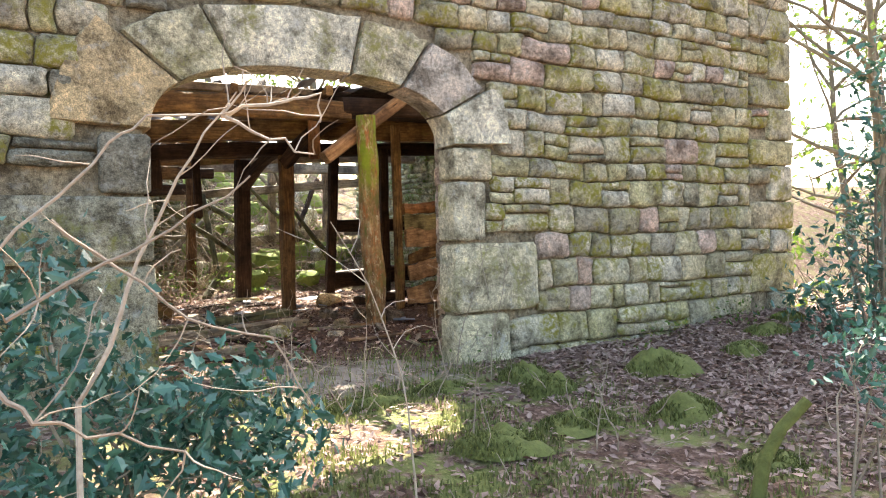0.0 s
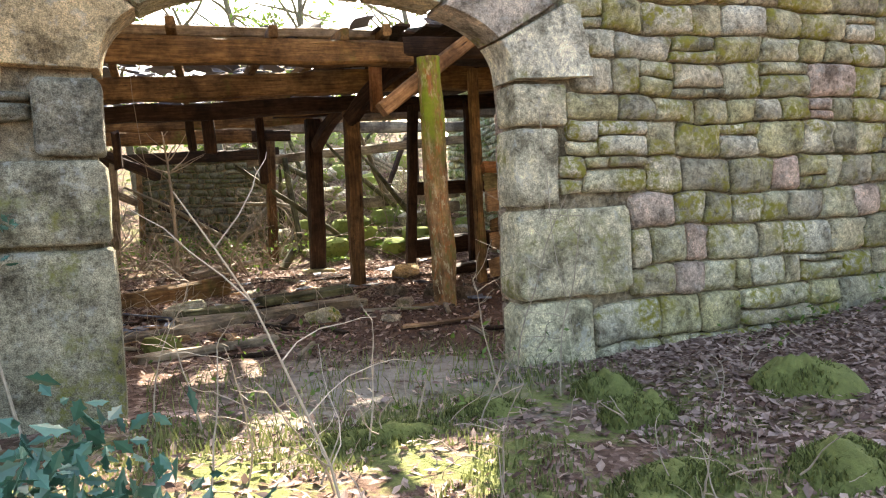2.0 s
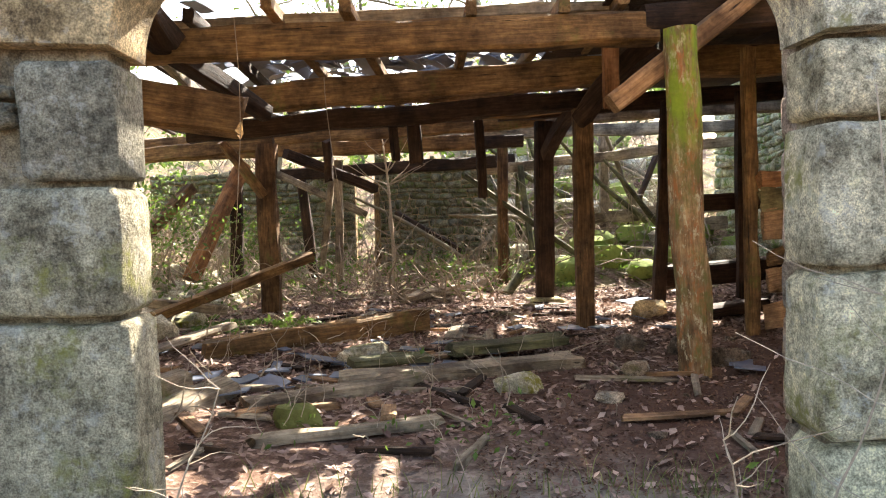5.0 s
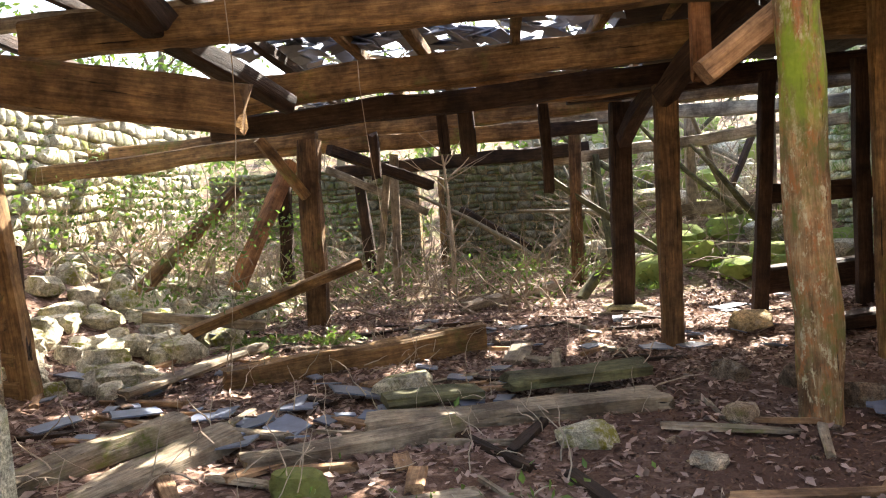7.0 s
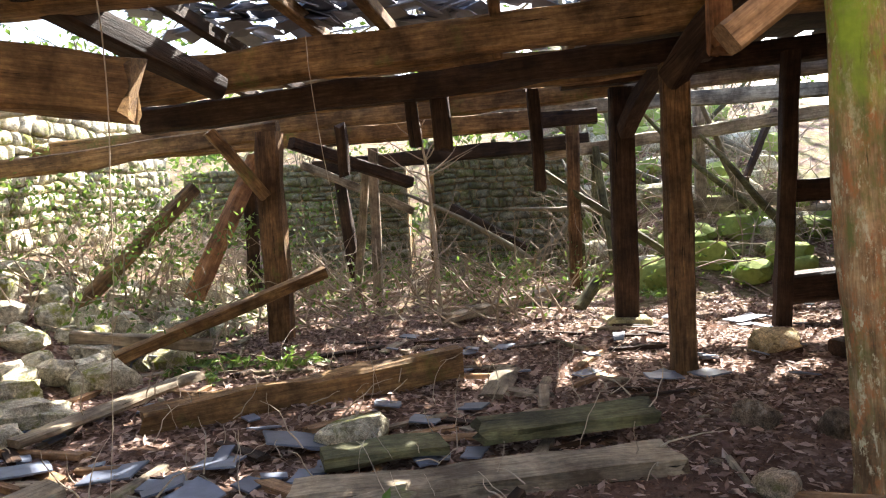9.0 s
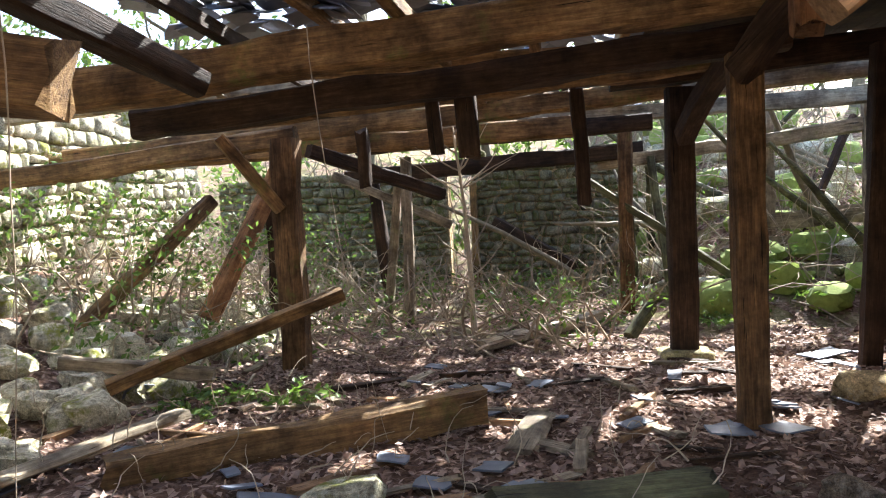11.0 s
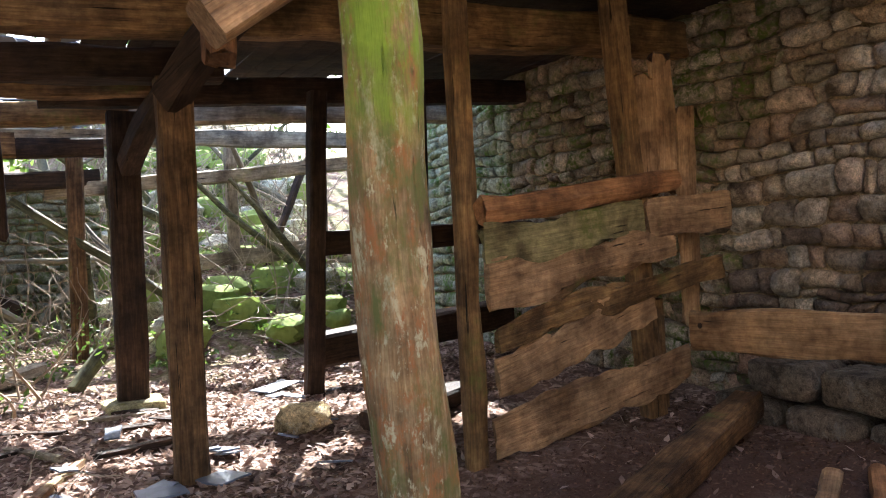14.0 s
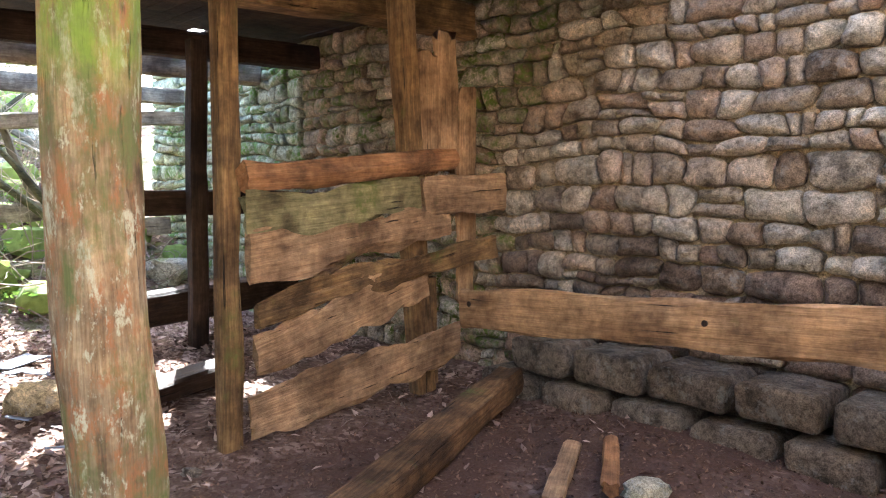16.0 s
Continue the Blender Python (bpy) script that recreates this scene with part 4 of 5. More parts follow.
for k, (a, b, h, m, t) in enumerate(BOARDS):
    ya, yb = 10.26, 10.26 + (b[0] - 5.8) * 0.14
    stall_piece("board", (a[0], ya, a[1]), (b[0], yb, b[1]), t, h, m, 130 + k, segs=28, rough=0.02, ragged=0.02, bow=0.03 if k == 3 else 0.0, rounded=k == 0)
stall_piece("board", (7.42, 10.48, 1.82), (8.42, 10.56, 1.88), 0.04, 0.27, M_board, 140, rough=0.008, ragged=0.02)
for k, (x, z0, z1, w) in enumerate(((7.62, 2.0, 2.95, 0.2), (7.85, 2.05, 3.1, 0.19), (8.12, 0.95, 2.7, 0.22))):
    stall_piece("board", (x, 10.66 + 0.03 * k, z0), (x - 0.02, 10.66 + 0.03 * k, z1), 0.2, 0.035, M_board, 145 + k, ragged=0.05, rough=0.008)
# manger board
manger = timber("manger_board", (7.72, 10.35, 0.98), (7.98, 7.0, 1.16), 0.07, 0.30, M_plank, "long thick plank of a manger along the wall", "plank", seed=151, segs=20, rough=0.008)
# dark plugs stand in for the shade inside two bolt holes
for y, z in ((10.25, 1.02), (8.44, 1.10)):
    x = 7.72 + 0.26 * (10.35 - y) / 3.35 - 0.042
    hole = mesh_ob("bolt_hole", *tube_stub(0.02, 0.012), M_oakdark, manger)
    hole.matrix_local = manger.matrix_basis.inverted() @ pose(x, y, z, 0, -90, -4)
timber("manger_post", (7.8, 7.1, 0.25), (7.8, 7.1, 1.1), 0.12, 0.12, M_board, "short post under the manger plank", "post", seed=152)
# long timber lying in front of the partition
timber("floor_timber", (5.62, 9.0, 0.37), (8.0, 10.1, 0.42), 0.22, 0.2, M_postoak, "squared timber lying on the reddish earth", "timber", seed=153, segs=18, rough=0.014)
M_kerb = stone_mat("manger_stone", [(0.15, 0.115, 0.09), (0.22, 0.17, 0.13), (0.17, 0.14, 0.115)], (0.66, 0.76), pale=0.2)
# base course of large dark stones under the manger
for k in range(6):
    y = 10.2 - k * 0.6 + rng.uniform(-0.03, 0.03)
    for row in range(2):
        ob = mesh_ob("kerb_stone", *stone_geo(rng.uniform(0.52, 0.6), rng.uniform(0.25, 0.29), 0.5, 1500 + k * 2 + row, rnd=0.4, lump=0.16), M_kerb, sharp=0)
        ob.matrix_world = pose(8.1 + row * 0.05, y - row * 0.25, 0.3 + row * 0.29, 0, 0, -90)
        tagged(ob, "large dark stone in the manger's base", "stone", "manger stones")

# far fence of boards
for k, (z, m) in enumerate(((1.0, M_grey), (1.35, M_grey), (2.3, M_oakdark))):
    if k < 2:
        timber("fence_board", (5.5, 17.9, z + 0.1), (8.4, 17.2, z + 0.35), 0.04, 0.22, m, "grey board of a broken fence", "board", "fence boards")
timber("rail", (5.8, 13.3, 1.72), (8.6, 13.6, 1.75), 0.12, 0.24, M_oakdark, "dark rail between post and side wall", "rail", seed=161)
timber("floor_timber", (5.9, 13.6, 0.62), (8.5, 14.0, 0.75), 0.24, 0.34, M_oakdark, "dark timber lying at the foot of the posts", "timber", seed=162)
timber("floor_timber", (5.6, 11.6, 0.36), (6.6, 11.9, 0.42), 0.3, 0.14, M_oakdark, "dark slab lying beside the partition", "timber", seed=163)

# ---- fallen timbers on the floor ----
timber("fallen_beam", (0.1, 10.1, 0.33), (2.34, 11.3, 0.46), 0.24, 0.25, M_oak, "long fallen oak beam across the floor", "timber", seed=171, segs=20, rough=0.022, ragged=0.03)
timber("fallen_plank", (2.55, 9.55, 0.40), (3.65, 9.75, 0.44), 0.34, 0.09, M_mossbranch, "mossy broken plank on the floor", "timber", seed=172, rough=0.015, ragged=0.04)
timber("fallen_plank", (1.6, 8.75, 0.31), (3.65, 9.15, 0.33), 0.3, 0.13, M_grey, "grey rotten beam sunk in leaf litter", "timber", seed=173, rough=0.02, segs=16, ragged=0.03)
timber("fallen_plank", (1.0, 8.05, 0.31), (2.25, 8.65, 0.33), 0.2, 0.13, M_grey, "grey rotten beam on the floor", "timber", seed=174, rough=0.018, ragged=0.03)
timber("fallen_plank", (1.66, 9.2, 0.37), (2.35, 9.45, 0.36), 0.3, 0.07, M_mossbranch, "mossy slab of wood on floor", "timber", seed=175, rough=0.014)
timber("fallen_plank", (-0.35, 7.6, 0.3), (0.35, 8.7, 0.4), 0.22, 0.15, M_grey, "grey stub of timber on litter", "timber", seed=176, rough=0.02)
timber("fallen_plank", (0.1, 7.4, 0.26), (0.75, 8.5, 0.36), 0.28, 0.12, M_grey, "bleached broken timber near the doorway", "timber", seed=177, rough=0.025, ragged=0.06)
timber("fallen_plank", (-0.6, 9.7, 0.36), (0.15, 11.0, 0.5), 0.18, 0.06, M_grey, "loose plank on leaf litter", "timber", seed=178)
timber("leaning_plank", (-2.4, 13.25, 0.7), (-1.35, 14.7, 2.2), 0.19, 0.17, M_oak, "golden squared timber leaning up from the bank", "timber", seed=179)
timber("leaning_plank", (-1.0, 11.8, 0.5), (0.75, 13.1, 1.13), 0.2, 0.13, M_oak, "golden-brown plank resting on rubble", "timber", seed=180)
timber("leaning_plank", (-1.5, 11.9, 0.72), (-0.2, 12.2, 0.52), 0.14, 0.12, M_grey, "squared timber on the rubble", "timber", seed=181)
timber("fallen_plank", (2.62, 10.7, 0.3), (2.75, 11.5, 0.33), 0.17, 0.03, M_grey, "pale short board on dead leaves", "timber", seed=182)
timber("fallen_plank", (3.0, 10.35, 0.3), (3.02, 10.75, 0.36), 0.07, 0.03, M_grey, "small pale board on dead leaves", "timber", seed=183)
timber("fallen_plank", (1.2, 7.3, 0.28), (2.4, 7.55, 0.3), 0.11, 0.07, M_grey, "grey splintered board near the doorway", "timber", seed=184, ragged=0.05)
timber("fallen_plank", (2.0, 14.2, 0.36), (3.4, 16.0, 0.42), 0.2, 0.12, M_grey, "grey fallen board in far bay", "timber", seed=185)
timber("fallen_post", (3.7, 14.9, 0.3), (4.0, 15.2, 0.62), 0.16, 0.16, M_mossbranch, "mossy stump end of a fallen branch", "timber", seed=186, rounded=True)
timber("fallen_plank", (6.55, 8.55, 0.34), (7.25, 8.95, 0.36), 0.1, 0.05, M_board, "brown stick of wood on the earth", "timber", seed=187, ragged=0.04)
timber("fallen_plank", (6.9, 8.45, 0.34), (7.5, 8.85, 0.36), 0.09, 0.06, M_red, "reddish splinter of wood on the earth", "timber", seed=188, ragged=0.04)
for k in range(110):
    x, y = rng.uniform(-1.2, 4.4), rng.uniform(6.9, 13.5)
    a, l = rng.uniform(0, 6.28), rng.uniform(0.25, 0.8)
    z = ground_z(x, y) + 0.02
    timber("wood_scrap", (x, y, z), (x + l * math.cos(a), y + l * math.sin(a), ground_z(x + l * math.cos(a), y + l * math.sin(a)) + 0.03), rng.uniform(0.03, 0.1), rng.uniform(0.02, 0.05), rng.choice([M_grey, M_oakdark, M_board]), "splintered scrap of wood on the floor", "timber", "wood scraps", segs=4, rough=0.008, ragged=0.03)

# ---- slates and stones on the floor ----
SLATES = [(1.35, 9.75, 0.45, 0.38, 12), (1.72, 9.55, 0.42, 0.30, 8), (0.95, 9.4, 0.33, 0.3, 6), (0.72, 9.1, 0.3, 0.28, 10), (1.02, 8.9, 0.32, 0.28, 9), (0.3, 9.35, 0.35, 0.28, 4),
          (-0.3, 9.3, 0.4, 0.25, 5), (0.85, 8.4, 0.36, 0.22, 7), (-0.75, 9.0, 0.35, 0.25, 4), (4.0, 11.1, 0.3, 0.24, 2), (4.38, 11.15, 0.3, 0.24, 3), (2.5, 10.3, 0.22, 0.2, 5), (2.95, 9.9, 0.3, 0.22, 5),
          (2.3, 12.3, 0.3, 0.2, 3), (2.7, 12.5, 0.25, 0.2, 3), (5.5, 13.8, 0.5, 0.3, 4), (0.1, 8.5, 0.3, 0.3, 5), (-1.3, 10.2, 0.35, 0.25, 6), (5.05, 9.0, 0.3, 0.22, 3), (5.0, 8.7, 0.26, 0.2, 3), (2.62, 9.95, 0.25, 0.2, 6), (-0.9, 12.1, 0.22, 0.3, 55)]
for k in range(70):
    cx, cy, sp = rng.choice(((0.6, 9.2, 0.9), (2.6, 10.4, 0.8), (2.5, 12.4, 0.6), (4.6, 11.6, 0.8), (-0.8, 10.2, 0.8), (1.5, 9.6, 0.5), (5.6, 13.6, 0.6)))
    SLATES.append((cx + rng.gauss(0, sp), cy + rng.gauss(0, sp * 0.7), rng.uniform(0.1, 0.26), rng.uniform(0.08, 0.22), rng.uniform(2, 14)))
for k, (x, y, w, l, tilt) in enumerate(SLATES):
    v, f = slate_geo(w, l, 0.012, 3000 + k)
    ob = tagged(mesh_ob("slate", v, f, M_slate, smooth=False), "broken blue-grey roof slate on the floor", "slate", "fallen slates")
    ob.matrix_world = pose(x, y, ground_z(x, y) + 0.03 + w * 0.4 * math.sin(radians(tilt)), rng.uniform(-1, 1) * tilt, tilt, rng.uniform(0, 360))


def rock_geo(seed, n=12, rings=8, rough=0.1):
    """A broken stone of radius about one, cut by flat faces and slightly worn."""
    r = random.Random(seed)
    off = r.uniform(0, 90)
    cuts = []
    for a in ((1, 0, 0), (-1, 0, 0), (0, 1, 0), (0, -1, 0), (0, 0, 1), (0, 0, -1)):
        cuts.append(((Vector(a) + Vector((r.uniform(-1, 1), r.uniform(-1, 1), r.uniform(-1, 1))) * 0.3).normalized(), r.uniform(0.66, 0.95)))
    for _ in range(5):
        cuts.append((Vector((r.uniform(-1, 1), r.uniform(-1, 1), r.uniform(-1, 1))).normalized(), r.uniform(0.8, 1.05)))

    def reach(p):
        q = min(d / max(0.05, p.dot(m)) for m, d in cuts)
        return p * (min(q, 1.25) * (1 + rough * nz(p.x * 2.2 + off, p.y * 2.2, p.z * 2.2)))
    v, f = [tuple(reach(Vector((0, 0, 1))))], []
    for i in range(1, rings):
        for j in range(n):
            a, b = math.pi * i / rings, 2 * math.pi * (j + 0.5 * (i % 2)) / n
            v.append(tuple(reach(Vector((math.sin(a) * math.cos(b), math.sin(a) * math.sin(b), math.cos(a))))))
    v.append(tuple(reach(Vector((0, 0, -1)))))
    last = len(v) - 1
    for j in range(n):
        f.append((0, 1 + j, 1 + (j + 1) % n))
        f.append((last, last - n + (j + 1) % n, last - n + j))
    for i in range(rings - 2):
        for j in range(n):
            a, b = 1 + i * n + j, 1 + i * n + (j + 1) % n
            f.append((a, a + n, b + n, b))
    return v, f


def rock(name, x, y, sx, sy, sz, material, label, category="stone", group="", sink=0.3, seed=0, lift=0.0):
    v, f = rock_geo(seed or rng.randrange(9999))
    ob = tagged(mesh_ob(name, [(a * sx, b * sy, c * sz) for a, b, c in v], f, material, sharp=38), label, category, group)
    ob.matrix_world = pose(x, y, ground_z(x, y) + sz * (1 - 2 * sink) + lift, rng.uniform(-10, 10), rng.uniform(-10, 10), rng.uniform(0, 360))
    return ob


rock("stone", 5.2, 12.05, 0.25, 0.18, 0.14, M_warm, "tan block of stone on the sunlit floor", seed=5, sink=0.2)
rock("stone", 7.1, 8.35, 0.16, 0.1, 0.07, M_moss_i, "pale lump of stone on the earth", seed=14)
rock("stone", 4.35, 9.9, 0.2, 0.13, 0.1, M_kerb, "mossy stone on the earth", seed=6)
rock("stone", 4.75, 9.7, 0.14, 0.1, 0.12, M_kerb, "reddish stone on the earth", seed=7)
rock("stone", 1.75, 9.75, 0.26, 0.2, 0.14, M_moss_i, "pale mossy stone under slates", seed=8)
rock("stone", 3.03, 8.35, 0.22, 0.12, 0.1, M_front, "grey flat stone on the floor", seed=9)
rock("stone", 4.05, 8.75, 0.12, 0.1, 0.09, M_barn, "brown stone on the earth", seed=10)
rock("stone", 3.65, 7.95, 0.13, 0.09, 0.05, M_barn, "flat brown stone on the earth", seed=12)
rock("stone", 5.0, 9.15, 0.2, 0.16, 0.13, M_kerb, "dark stone beside the mossy post", seed=11)
rock("stone", 1.45, 7.7, 0.19, 0.14, 0.1, M_moss, "moss-covered stone inside the doorway", seed=13)
for k in range(240):
    t = rng.random()
    x, y = -1.1 - 2.5 * t * t + rng.uniform(-0.1, 0.4), rng.uniform(9.8, 16.5)
    s = rng.uniform(0.08, 0.25)
    rock("rubble_stone", x, y, s * rng.uniform(0.8, 1.3), s, s * rng.uniform(0.6, 0.9), M_moss_i, "pale fallen wall stone on the bank", "stone", "rubble bank", seed=400 + k)
for k in range(170):
    x, y = rng.uniform(4.4, 8.4), rng.uniform(16.0, 25.0)
    s = rng.uniform(0.1, 0.34)
    rock("mossy_boulder", x, y, s * 1.2, s, s * 0.75, M_brightmoss if k % 3 else M_moss_i, "boulder under thick green moss", "stone", "mossy bank", seed=500 + k)
for k in range(34):
    x, y = rng.uniform(3.5, 6.5), rng.uniform(7.0, 10.5)
    s = rng.uniform(0.02, 0.06)
    rock("pebble", x, y, s * 1.3, s, s * 0.6, M_kerb, "small brown stone on the earth", "stone", "loose pebbles", seed=600 + k)

def dome_geo(seed, n=26, rings=9):
    """A lumpy cushion with its rim just under the ground."""
    off = seed * 1.37
    v, f = [(0, 0, 1.0 + 0.25 * nz(off, 0, 0))], []
    for i in range(1, rings + 1):
        q = i / rings
        for j in range(n):
            a = 2 * math.pi * j / n
            x, y = q * math.cos(a), q * math.sin(a)
            k = 1 + 0.3 * nz(x * 1.2 + off, y * 1.2, 2)
            h = math.cos(q * math.pi / 2) ** 0.7 * (1 + 0.7 * nz(x * 2.1 + off, y * 2.1, 5) + 0.4 * nz(x * 5 + off, y * 5, 7))
            v.append((x * k, y * k, h - 0.25 * q ** 3))
    f += [(0, 1 + j, 1 + (j + 1) % n) for j in range(n)]
    for i in range(rings - 1):
        f += [(1 + i * n + j, 1 + (i + 1) * n + j, 1 + (i + 1) * n + (j + 1) % n, 1 + i * n + (j + 1) % n) for j in range(n)]
    return v, f


# mossy hummocks outside
HUM = [(5.05, 4.1, 0.42, 0.28, 0.2), (4.05, 4.75, 0.3, 0.25, 0.16), (3.9, 4.2, 0.3, 0.22, 0.15), (4.3, 3.2, 0.35, 0.25, 0.16), (3.5, 3.4, 0.4, 0.22, 0.1), (6.3, 4.2, 0.32, 0.22, 0.12),
       (2.7, 3.2, 0.38, 0.25, 0.11), (4.0, 2.3, 0.25, 0.2, 0.1), (2.5, 4.6, 0.5, 0.2, 0.08), (7.2, 4.6, 0.4, 0.25, 0.12), (8.0, 4.9, 0.3, 0.2, 0.12), (3.2, 4.75, 0.35, 0.16, 0.09)]
for k, (x, y, a, b, c) in enumerate(HUM):
    v, f = dome_geo(800 + k)
    ob = mesh_ob("moss_hummock", [(p[0] * a * 0.85, p[1] * b * 0.85, p[2] * c * 0.8) for p in v], f, M_moss, sharp=0)
    ob.matrix_world = pose(x, y, ground_z(x, y) + c * 0.02, 0, 0, rng.uniform(-30, 30))
    tagged(ob, "rounded hummock of green moss on leaf litter", "moss", "moss hummocks")


# ---- plants ----
M_crumb = plain_mat("rotten_wood_crumbs", (0.05, 0.022, 0.013), (0.22, 0.13, 0.085), 30, 0.9, True, 0.2)
def tube(points, r0, r1, n=5):
    pts = [Vector(p) for p in points]
    v, f = [], []
    for i, p in enumerate(pts):
        d = (pts[min(i + 1, len(pts) - 1)] - pts[max(i - 1, 0)]).normalized()
        side = d.cross(Vector((0.31, 0.17, 0.93))).normalized()
        up = d.cross(side)
        r = r0 + (r1 - r0) * i / max(1, len(pts) - 1)
        for j in range(n):
            a = 2 * math.pi * j / n
            v.append(tuple(p + side * (r * math.cos(a)) + up * (r * math.sin(a))))
    for i in range(len(pts) - 1):
        f += [(i * n + j, i * n + (j + 1) % n, (i + 1) * n + (j + 1) % n, (i + 1) * n + j) for j in range(n)]
    f += [tuple(range(n - 1, -1, -1)), tuple(range((len(pts) - 1) * n, len(pts) * n))]
    return v, f


def merge(parts):
    vv, ff = [], []
    for v, f in parts:
        n = len(vv)
        vv += v
        ff += [tuple(n + i for i in q) for q in f]
    return vv, ff


def wander(p, d, length, steps, bend, r, droop=0.0):
    pts, p, d = [Vector(p)], Vector(p), Vector(d).normalized()
    for _ in range(steps):
        d = (d + Vector((r.uniform(-bend, bend), r.uniform(-bend, bend), r.uniform(-bend, bend) - droop))).normalized()
        p = p + d * (length / steps)
        pts.append(p.copy())
    return pts


def leaf_cloud(name, pos, size, material, parent=None, flat=0.0, seed=1, spiky=False, fold=0.25):
    """Many small folded leaves as one mesh; flat 1 lays them on the ground."""
    r = np.random.RandomState(seed)
    n = len(pos)
    pos = np.asarray(pos, float)
    nrm = r.normal(size=(n, 3))
    nrm[:, 2] += flat * 3.5
    nrm /= np.linalg.norm(nrm, axis=1)[:, None]
    t = r.normal(size=(n, 3))
    t -= (t * nrm).sum(1)[:, None] * nrm
    t /= np.linalg.norm(t, axis=1)[:, None]
    b = np.cross(nrm, t)
    s = (size * r.uniform(0.55, 1.3, n))[:, None]
    w = r.uniform(0.35, 0.55, n)[:, None] * s
    if spiky:
        outline = ((1.0, 0), (0.55, 0.5), (0.4, 1.0), (0.1, 0.6), (-0.15, 1.05), (-0.45, 0.6), (-1.0, 0), (-0.45, -0.6), (-0.15, -1.05), (0.1, -0.6), (0.4, -1.0), (0.55, -0.5))
    else:
        outline = ((1.0, 0), (0.15, 1.0), (-1.0, 0), (0.15, -1.0))
    m = len(outline)
    rows = [pos + t * s * a + b * w * c + nrm * (abs(c) * fold * w) for a, c in outline]
    verts = np.stack(rows, 1).reshape(-1, 3)
    idx = np.arange(n)[:, None] * m
    if spiky:
        faces = np.concatenate([idx + np.arange(0, 7)[None], idx + np.array([6, 7, 8, 9, 10, 11, 0])[None]]).tolist()
    else:
        faces = np.concatenate([idx + np.array([0, 1, 2])[None], idx + np.array([0, 2, 3])[None]]).tolist()
    return mesh_ob(name, verts.tolist(), faces, material, parent, smooth=False)


def on_ground(n, x0, x1, y0, y1, seed, lift=0.012, mask=None):
    r = random.Random(seed)
    out = []
    while len(out) < n:
        x, y = r.uniform(x0, x1), r.uniform(y0, y1)
        if mask is None or mask(x, y, r):
            out.append((x, y, ground_z(x, y) + lift * r.uniform(0.3, 2.2)))
    return out


def not_in_wall(x, y):
    return not (5.5 < y < 6.15 and (x < 1.15 or x > 3.9))


# dead leaves
out_mask = lambda x, y, r: not_in_wall(x, y) and r.random() < 0.3 + 0.7 * smooth01(x + nz(x * 1.7, y * 1.7, 2) * 0.9, 3.3, 4.6)
tagged(leaf_cloud("leaf_litter", on_ground(20000, 1.0, 9.4, 0.8, 5.52, 1, mask=out_mask), 0.036, M_leaf, flat=0.8, seed=1), "purple-brown dead leaves outside the wall", "leaf litter", kind="stuff")
in_mask = lambda x, y, r: not_in_wall(x, y) and (y > 10.5 or x < 4.9 or r.random() < 0.12) and r.random() < 0.25 + 0.75 * smooth01(y - 0.9 * max(0, x - 2.6) + 1.2 * nz(x * 1.2, y * 1.2, 5), 7.2, 9.2)
tagged(leaf_cloud("leaf_litter", on_ground(24000, -2.5, 8.5, 6.2, 15.0, 2, mask=in_mask), 0.042, M_leaf, flat=0.75, seed=2), "dry brown leaves over the barn floor", "leaf litter", kind="stuff")
tagged(leaf_cloud("leaf_litter", on_ground(9000, -5.5, 8.4, 12.0, 22.0, 3), 0.05, M_leaf, flat=0.6, seed=3), "dry leaves in the ruined far bay", "leaf litter", kind="stuff")


chips = on_ground(20000, 2.6, 8.3, 6.3, 11.0, 4, 0.006)
tagged(leaf_cloud("wood_crumbs", chips, 0.016, M_crumb, flat=0.5, seed=4), "reddish crumbs of rotten wood on earth", "debris", kind="stuff")


def blades(name, pos, hmin, hmax, material, label, category, seed, wide=0.006, lean=0.5):
    r = random.Random(seed)
    v, f = [], []
    for x, y, z in pos:
        h, a = r.uniform(hmin, hmax), r.uniform(0, 6.28)
        c, s = math.cos(a) * wide, math.sin(a) * wide
        lx, ly = r.uniform(-lean, lean) * h, r.uniform(-lean, lean) * h
        n = len(v)
        v += [(x - c, y - s, z - 0.01), (x + c, y + s, z - 0.01), (x + lx * 0.4 + c * 0.6, y + ly * 0.4 + s * 0.6, z + h * 0.6), (x + lx * 0.4 - c * 0.6, y + ly * 0.4 - s * 0.6, z + h * 0.6), (x + lx, y + ly, z + h)]
        f += [(n, n + 1, n + 2, n + 3), (n + 3, n + 2, n + 4)]
    return tagged(mesh_ob(name, v, f, material, smooth=False), label, category, kind="stuff")


g_mask = lambda x, y, r: nz(x * 1.6, y * 1.6, 12) > -0.05 and r.random() < 1 - smooth01(x, 3.4, 4.8)
blades("grass", on_ground(9000, 0.8, 4.8, 1.8, 5.4, 5, mask=g_mask), 0.012, 0.04, M_grass, "short mossy grass before the doorway", "grass", 6)
blades("grass", on_ground(700, 1.3, 4.2, 4.6, 6.6, 7, mask=lambda x, y, r: not_in_wall(x, y)), 0.06, 0.22, M_grass, "thin grass tufts at the doorway", "grass", 8, 0.004, 0.8)
fuzz = []
for x, y, a, b, c in HUM:
    for _ in range(900):
        t, q = rng.uniform(0, 6.28), math.sqrt(rng.random())
        dx, dy = 0.85 * a * q * math.cos(t), 0.85 * b * q * math.sin(t)
        fuzz.append((x + dx, y + dy, ground_z(x, y) + c * math.cos(q * math.pi / 2) ** 0.7 * 0.76))
